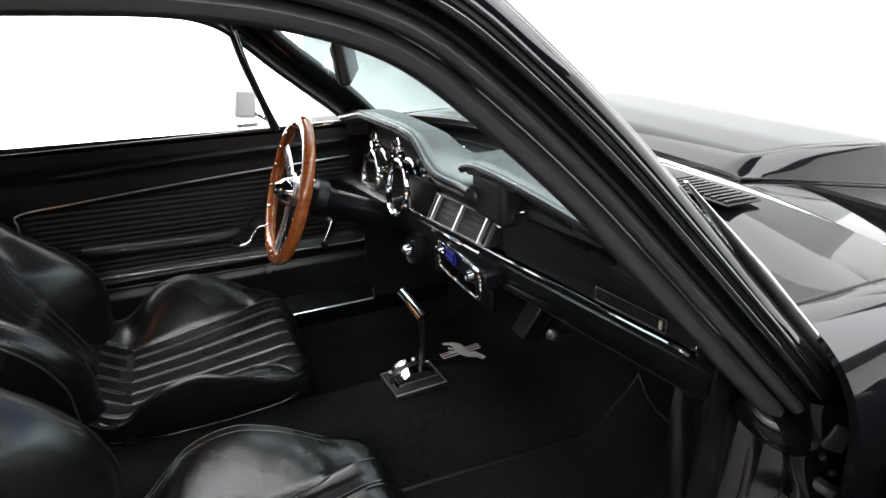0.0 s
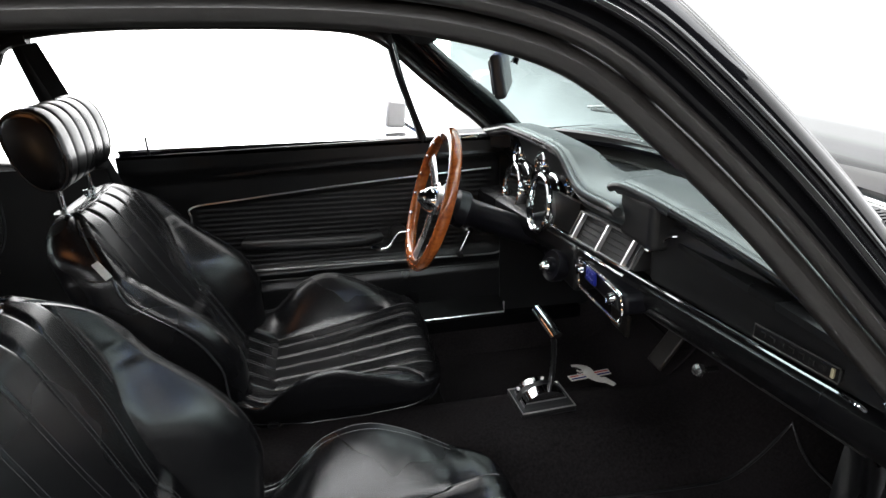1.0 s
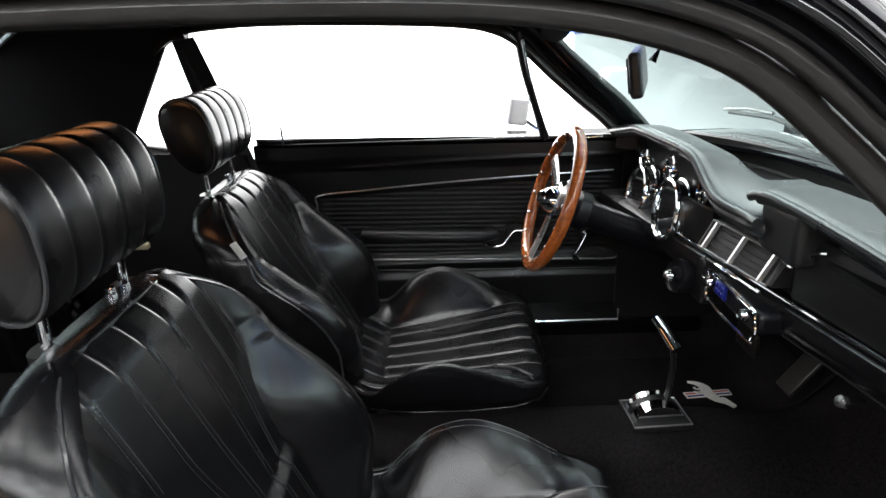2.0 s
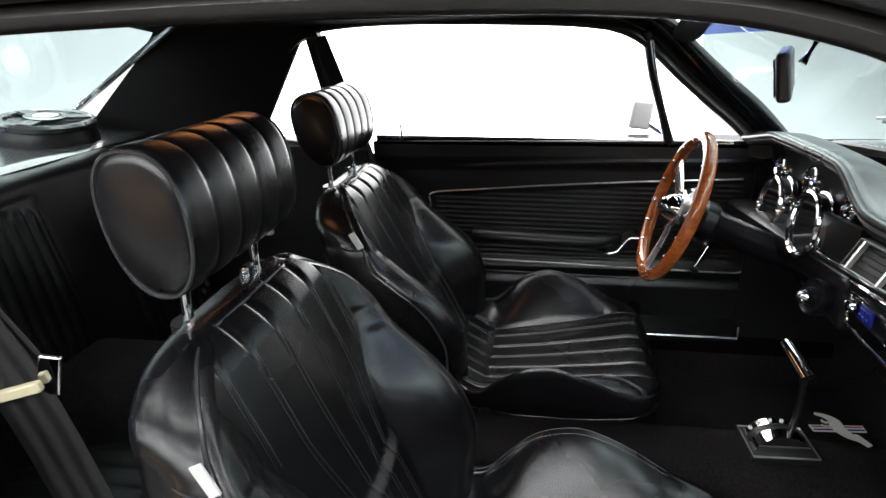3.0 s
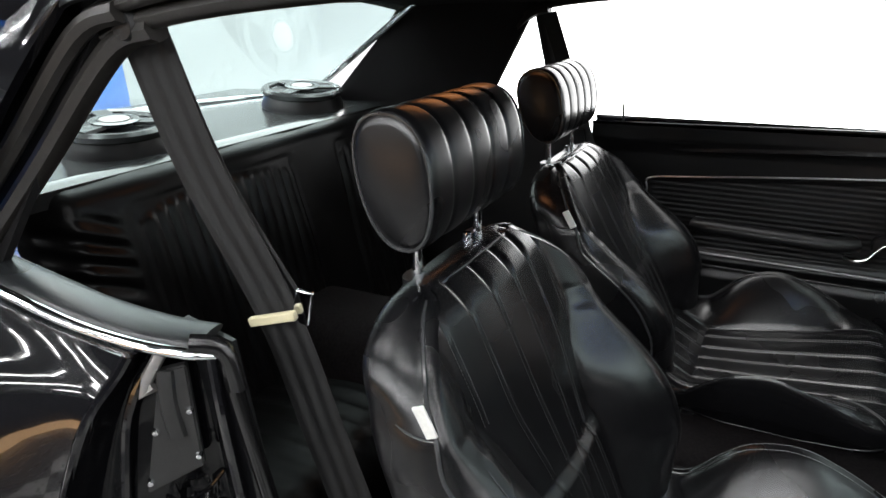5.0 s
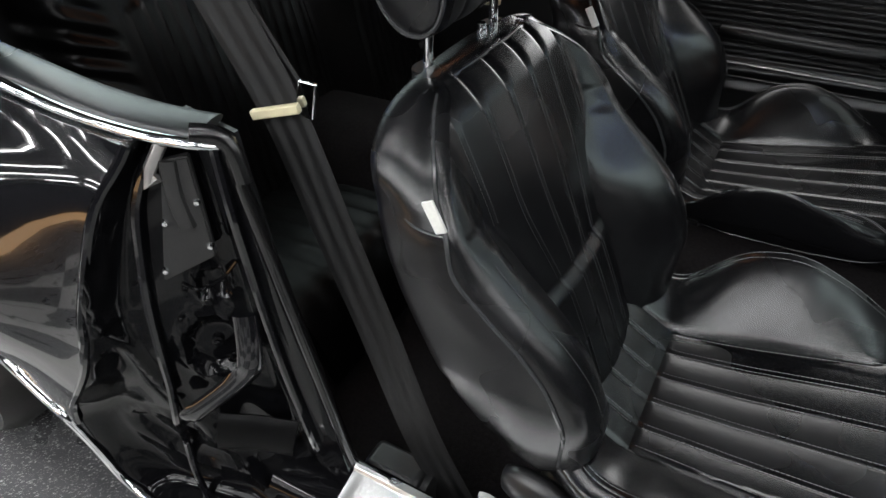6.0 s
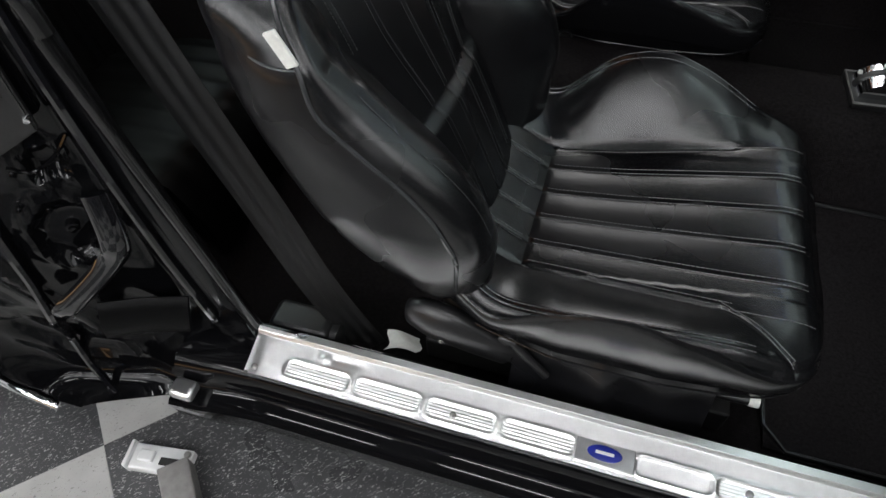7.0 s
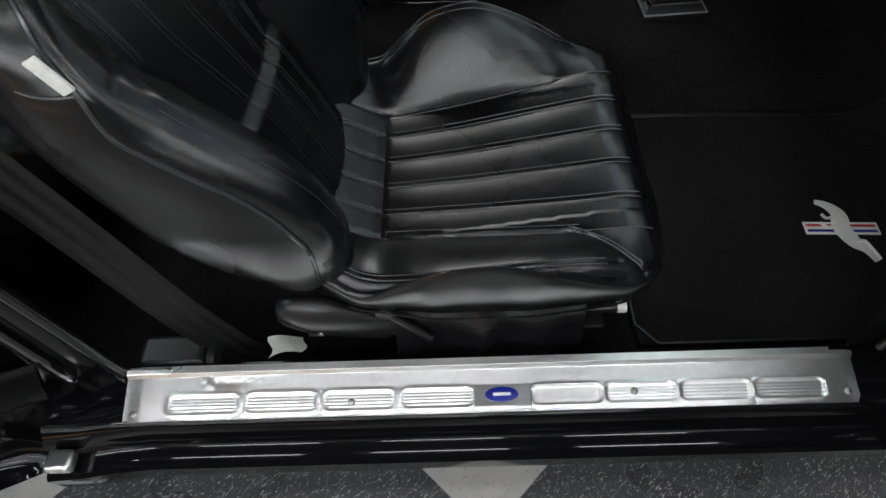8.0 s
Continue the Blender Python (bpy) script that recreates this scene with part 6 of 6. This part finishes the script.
# cushion colour darkened, as it lies in shade
part("cushion", sheet(lambda u, v: (-0.80 + 0.40 * v, -0.50 + 1.10 * u, 0.43 + 0.03 * math.sin(v * 2.6) - 0.10 * max(0, v - 0.85) / 0.15 - 0.005 * abs(math.sin(u * 70))), steps(0, 1, 120), steps(0, 1, 16), 0.06, (0, 0, -1)), DARKVINYL, rear)
shelf = part("parcel_shelf", sheet(lambda u, v: (-0.925 - 0.68 * u, -0.60 + 1.22 * v, 0.962 + 0.010 * bump01(u / 0.03) + 0.022 * bump01(u / 0.5)), steps(0, 1, 60), steps(0, 1, 6), 0.03, (0, 0, -1)), SHELF, car, "black vinyl parcel shelf")
part("shelf_side", box(-1.5, -0.62, -0.66, -0.54, 0.70, 0.82, 0.03), FABRIC, car, "black vinyl side trim")
part("shelf_side", box(-1.5, -0.62, 0.565, 0.67, 0.86, 0.955, 0.03), VINYL, car)
part("deck_lid", sheet(lambda u, v: (-1.50 - 0.75 * u, -0.75 + 1.5 * v, 0.972 - 0.02 * u - 0.02 * (2 * v - 1) ** 2), steps(0, 1, 8), steps(0, 1, 12), 0.01, (0, 0, -1)), PAINT, car)


def speaker(x, y):
    t = thing("speaker", "round black pod speaker on the rear parcel shelf", "speaker", "rear shelf speakers")
    part("pod", lathe([(0.130, 0.0), (0.132, 0.012), (0.122, 0.040), (0.120, 0.050)], 36), PLASTIC, t)
    part("rim", lathe([(0.120, 0.046), (0.128, 0.052), (0.130, 0.066), (0.122, 0.074), (0.104, 0.072), (0.100, 0.060)], 40), SHELF, t, "black speaker rim")
    part("cone", lathe([(0.103, 0.062), (0.06, 0.046), (0.03, 0.042), (0, 0.042)], 28), GAUGE, t)
    for k in range(3):
        a = 2 * math.pi * k / 3 + 0.4
        part("spoke", sweep([(0.03 * math.cos(a), 0.03 * math.sin(a), 0.072), (0.112 * math.cos(a), 0.112 * math.sin(a), 0.072)], [(-0.022, -0.004), (0.022, -0.004), (0.020, 0.004), (-0.020, 0.004)], (0, 0, 1)), SHELF, t)
    part("grille_ring", lathe([(0.052, 0.070), (0.056, 0.078), (0.040, 0.080), (0.036, 0.072)], 28), SHELF, t)
    part("centre_badge", lathe([(0.034, 0.076), (0.033, 0.081), (0.012, 0.084), (0, 0.084)], 24), STEEL, t, "bright speaker centre")
    t.matrix_basis = pose(x, y, 0.980, 4, 6, 20) @ Matrix.Diagonal((0.90, 0.90, 0.80, 1))
    return t


speaker(-1.075, -0.230)
speaker(-1.075, 0.372)


# ---- seat belts ----
def ribbon(path, w, th, side):
    n = 25
    prof = [(a * w / 2, th * (0.5 + 0.45 * math.cos(a * 9.42))) for a in steps(-1, 1, n)] + [(a * w / 2, -th * 0.5) for a in steps(1, -1, n)]
    return sweep(path, prof, side)


belt = thing("seat_belt", "black webbing seat belt hanging beside the passenger seat", "seat belt")
main = [(-0.440, -0.592, 1.222), (-0.408, -0.578, 1.07), (-0.333, -0.564, 0.890), (-0.270, -0.574, 0.73), (-0.212, -0.583, 0.58), (-0.150, -0.593, 0.41), (-0.082, -0.603, 0.285)]
part("webbing", ribbon(smooth_path(main, 8), 0.056, 0.0022, (0.35, -0.9, 0.1)), WEB, belt, "ribbed black webbing")
part("webbing", ribbon(smooth_path([(-0.432, -0.580, 1.222), (-0.396, -0.562, 1.06), (-0.316, -0.546, 0.895)], 8), 0.026, 0.002, (0.35, -0.9, 0.1)), WEB, belt)
part("anchor", lathe([(0.0, 0.02), (0.016, 0.018), (0.022, 0.008), (0.022, -0.02)], 20, (-0.432, -0.604, 1.228), (0, -1, 0)), PLASTIC, belt, "black anchor cover")
tg = part("tongue", box(-0.012, 0.012, -0.003, 0.003, -0.024, 0.024, 0.003, 2), CHROME, belt, "bright metal belt tongue")
tg.matrix_basis = pose(-0.300, -0.552, 0.896, 0, 14, 20)
stp = part("belt_stop", box(-0.032, 0.032, -0.005, 0.005, -0.006, 0.006, 0.002, 2), CREAM, belt, "cream plastic belt stop")
stp.matrix_basis = pose(-0.330, -0.574, 0.885, 0, -12, 16)
part("retractor", box(-0.235, -0.135, -0.640, -0.585, 0.262, 0.345, 0.012, 3), PLASTIC, belt, "black plastic retractor box")
part("retractor_end", lathe([(0.036, 0), (0.036, 0.012), (0.028, 0.018), (0, 0.018)], 20, (-0.137, -0.612, 0.302), (1, 0, 0)), PLASTIC, belt)
wt = thing("paper_tag", "small torn white paper tag at the foot of the belt", "tag")


def tagf(u, v):
    return (-0.055 + 0.05 * u + 0.006 * math.sin(v * 5), -0.612 + 0.036 * v + 0.008 * u, 0.305 + 0.012 * math.sin(u * 3.0 + v) - 0.01 * v)


part("paper", sheet(tagf, steps(0, 1, 8), steps(0, 1, 6), 0.001, (0, 0, 1)), WHITE, wt)
fb = thing("seat_belt", "black webbing seat belt on the driver side pillar", "seat belt")
part("webbing", ribbon(smooth_path([(-0.40, 0.60, 1.21), (-0.34, 0.655, 0.98), (-0.30, 0.655, 0.86), (-0.20, 0.64, 0.55), (-0.12, 0.62, 0.30)], 8), 0.046, 0.002, (0.2, 0.95, 0.2)), WEB, fb)
part("belt_stop", box(-0.60, -0.55, 0.49, 0.51, 0.690, 0.706, 0.003, 1), CREAM, fb, "cream plastic belt stop")


# ---- hinge pillar and open passenger door ----
def hinge_pillar():
    def f(u, v):
        z = 0.20 + 0.56 * v
        x = 0.80 + 0.06 * v + 0.10 * u
        y = 0.655 + 0.11 * u + 0.010 * math.sin(u * 6 + v * 5) - 0.012 * bump01((u - 0.3) / 0.05) * bump01((0.7 - u) / 0.05)
        return (x, -y, z)
    part("hinge_pillar", sheet(f, steps(0, 1, 40), steps(0, 1, 40), 0.01, (1, 0, 0)), SATINBLACK, car)
    part("pillar_seal", tube(smooth_path([(0.775, -0.636, 0.905), (0.797, -0.638, 0.882), (0.830, -0.642, 0.84), (0.852, -0.645, 0.794), (0.851, -0.648, 0.74), (0.848, -0.655, 0.65), (0.83, -0.655, 0.50), (0.805, -0.655, 0.37)], 6), 0.0055, 8), RUBBER, car, "black rubber door seal")
    part("pillar_seal", tube(smooth_path([(0.866, -0.690, 0.80), (0.868, -0.692, 0.72), (0.86, -0.695, 0.55), (0.85, -0.70, 0.40)], 6), 0.006, 8), RUBBER, car)

    def kick(u, v):
        x = 0.775 + 0.40 * u
        fold = 0.014 * math.exp(-((u - 0.10 - 0.10 * (1 - v)) / 0.035) ** 2) * bump01((v - 0.15) / 0.3) + 0.010 * math.exp(-((u - 0.17 - 0.02 * math.sin(v * 7)) / 0.02) ** 2)
        return (x, -0.640 + fold + 0.010 * math.sin(u * 9 + v * 4), 0.32 + 0.56 * v)
    part("kick_panel", sheet(kick, steps(0, 1, 60), steps(0, 1, 30), 0.006, (0, -1, 0)), LEATHER, car, "wrinkled black vinyl kick panel")

    def drape(u, v):
        fold = 0.020 * math.exp(-((u - 0.74 - 0.14 * (1 - v)) / 0.07) ** 2) + 0.014 * math.exp(-((u - 0.50 - 0.10 * (1 - v) - 0.03 * math.sin(v * 5)) / 0.055) ** 2) + 0.006 * math.sin(u * 15 + v * 5)
        return (0.884 - fold, -0.490 - 0.155 * u, 0.50 + 0.335 * v)
    part("kick_drape", sheet(drape, steps(0, 1, 50), steps(0, 1, 30), 0.006, (1, 0, 0)), LEATHER, car, "loose wrinkled black vinyl beside the dash")

    def foot(u, v):
        a = 2 * math.pi * u
        r = 0.030 + 0.004 * math.sin(2 * a + 5 * v) + 0.002 * math.sin(3 * a + 11 * v)
        return (0.885 + r * math.cos(a) - 0.02 * v, -0.705 + r * 0.9 * math.sin(a), 0.69 + 0.145 * v)
    part("pillar_foot", loft([[foot(k / 24, v) for k in range(24)] for v in steps(0, 1, 30)]), JAMB, car, "worn black pillar foot")
    # lump added to hide the cut ends of the door seals
    part("seal_end_cover", loft([[(0.822 + 0.055 * (v - 0.5) + 0.030 * math.cos(6.283 * k / 20) * math.sin(0.25 + 2.6 * v), -0.690 - 0.02 * (v - 0.5) + 0.036 * math.sin(6.283 * k / 20) * math.sin(0.25 + 2.6 * v) + 0.002 * math.sin(k * 0.628 + 9 * v), 0.832 - 0.075 * v) for k in range(20)] for v in steps(0, 1, 16)]), JAMB, car, "black lump added over the ends of the seals")
    part("foot_patch", moved(box(-0.012, 0.012, -0.003, 0.003, -0.016, 0.016, 0.003, 2), pose(0.868, -0.735, 0.792, 0, 20, -35)), GREYMETAL, car, "bare worn metal patch")
    for k, (x, y, z) in enumerate(((0.862, -0.728, 0.765), (0.876, -0.733, 0.742), (0.865, -0.722, 0.722), (0.90, -0.735, 0.77), (0.845, -0.70, 0.69))):
        part("pillar_screw", lathe([(0, 0.004), (0.003, 0.003), (0.0045, 0.0)], 8, (x, y, z), (-0.5, -0.8, 0.2)), GREYMETAL, car)
    part("loom", tube(smooth_path([(0.86, -0.70, 0.735), (0.872, -0.738, 0.722), (0.90, -0.752, 0.716), (0.93, -0.77, 0.73)], 5), 0.008, 8), RUBBER, car, "black rubber wiring sleeve")
    for z in (0.70, 0.42):
        part("hinge", join([box(0.86, 0.96, -0.80, -0.745, z - 0.03, z + 0.03, 0.008), lathe([(0.014, -0.045), (0.014, 0.045)], 12, (0.93, -0.80, z))]), SATINBLACK, car, "black painted door hinge")
    part("door_check", lathe([(0.0, 0.0), (0.012, 0.002), (0.013, 0.014), (0, 0.018)], 12, (0.84, -0.69, 0.655), (-0.7, -0.7, 0)), CREAM, car, "yellowed plastic plug")


hinge_pillar()

D = Matrix.Translation((0.935, -0.815, 0)) @ Matrix.Rotation(radians(87), 4, "Z")
# local: -x runs from the hinge to the latch end, y outwards skin at y < 0
pdoor = part("car_door", moved(sheet(lambda u, v: (-1.12 * u, -0.02 - 0.05 * math.sin(v * 2.8), 0.23 + 0.68 * v), steps(0, 1, 12), steps(0, 1, 16), 0.03, (0, 1, 0)), D), PAINT, car, "open black passenger door swung forward")
part("door_panel", moved(sheet(lambda u, v: (-0.03 - 1.06 * u, 0.085 + 0.003 * math.cos(v * 120), 0.26 + 0.64 * v), steps(0, 1, 10), steps(0, 1, 80), 0.02, (0, -1, 0)), D), VINYL, pdoor)
part("door_edge", moved(box(-0.02, 0.0, -0.03, 0.085, 0.24, 0.90, 0.012), D), JAMB, pdoor)
part("door_bottom", moved(box(-1.1, 0.0, -0.03, 0.085, 0.225, 0.25, 0.01), D), JAMB, pdoor)

# ---- wipers ----
wip = thing("wiper", "black windscreen wiper resting at the base of the glass", "wiper")
part("blade", tube([(1.02, 0.25, 0.972), (1.035, 0.05, 0.985), (1.02, -0.15, 0.985)], 0.006, 6), RUBBER, wip)
part("arm", tube([(1.05, 0.35, 0.965), (1.05, 0.20, 0.985), (1.035, 0.05, 0.995)], 0.005, 6), STEEL, wip)
copy_thing(wip, pose(0, 0.42, 0.0))

# rear wheel
whl = part("rear_wheel", lathe([(0.0, 0.05), (0.10, 0.06), (0.17, 0.07), (0.195, 0.085), (0.20, 0.07), (0.21, 0.08), (0.30, 0.085), (0.325, 0.05), (0.325, -0.1)], 40, (-1.28, -0.74, 0.325), (0, -1, 0)), RUBBER, car, "rear wheel with chrome rim")
part("rim", lathe([(0.0, 0.07), (0.06, 0.075), (0.16, 0.078), (0.198, 0.094), (0.205, 0.085)], 40, (-1.28, -0.74, 0.325), (0, -1, 0)), CHROME, whl)

# silver clamp lying on the floor
cl = thing("metal_clamp", "silver metal bracket with a grey block lying on the tile floor", "bracket")
CM = Matrix.Translation((-0.455, -0.800, 0.0)) @ Matrix.Rotation(radians(8), 4, "Z")
part("plate", moved(box(-0.065, 0.055, -0.026, 0.022, 0.0, 0.022, 0.004, 2), CM), SATIN, cl, "silver metal plate")
part("button", moved(box(-0.045, -0.015, -0.012, 0.010, 0.020, 0.030, 0.003, 2), CM), SATIN, cl)
part("block", moved(box(-0.028, 0.028, -0.075, 0.040, 0.0, 0.045, 0.003, 2), CM @ pose(0.055, -0.045, 0, 0, 0, 35)), STEEL, cl, "grey metal block")
part("slot", moved(box(-0.004, 0.040, -0.014, 0.002, 0.0195, 0.0235, 0.002, 1), CM), GREYMETAL, cl, "dark slot in the plate")
part("lip", moved(box(-0.066, -0.058, -0.027, 0.023, 0.0, 0.034, 0.002, 1), CM), SATIN, cl)
part("screw", moved(lathe([(0, 0.005), (0.006, 0.004), (0.007, 0.0)], 12, (0.045, 0.012, 0.022)), CM), STEEL, cl)

# far blue panel behind the car
bp = part("blue_panel", box(-5.3, -5.2, -1.0, 2.70, 0.0, 1.6, 0.01), material("blue_panel_paint", (0.02, 0.16, 0.62), 0.5), None)
tagged(bp, "plain blue panel standing behind the car", "panel")
# unseen; put there for the orange band mirrored in the quarter panel
ow = part("orange_panel", box(-11.5, -1.5, -10.6, -10.5, 0.0, 0.55, 0.01), ORANGE_GLOW, None)
tagged(ow, "unseen glowing orange panel added for its reflection in the paint", "light panel")

# ---- floor tiles, laid diagonally ----
TS = 0.612
floor_base = part("floor", box(-15, 6, -11, 6, -0.05, -0.004, 0), TILE_DARK)
tagged(floor_base, "speckled black and light vinyl tile floor laid diagonally", "floor", kind="structure")
tm = box(-TS / 2 + 0.0005, TS / 2 - 0.0005, -TS / 2 + 0.0005, TS / 2 - 0.0005, -0.004, 0.0, 0)
tile_a, tile_b = tm, tm.copy()
tile_a.materials.append(TILE_LIGHT)
tile_b.materials.append(TILE_DARK)
d45 = math.sqrt(0.5)
for i in range(-9, 10):
    for j in range(-9, 10):
        a, b = (i + 0.5) * TS, (j + 0.5) * TS
        x, y = 0.274 + (a - b) * d45, -0.806 + (a + b) * d45
        if -3.6 < x < 3.2 and -4.2 < y < 1.2:
            ob = new("tile", tile_a if (i + j) % 2 == 0 else tile_b)
            ob.parent = floor_base
            ob.matrix_basis = pose(x, y, 0, 0, 0, 45)
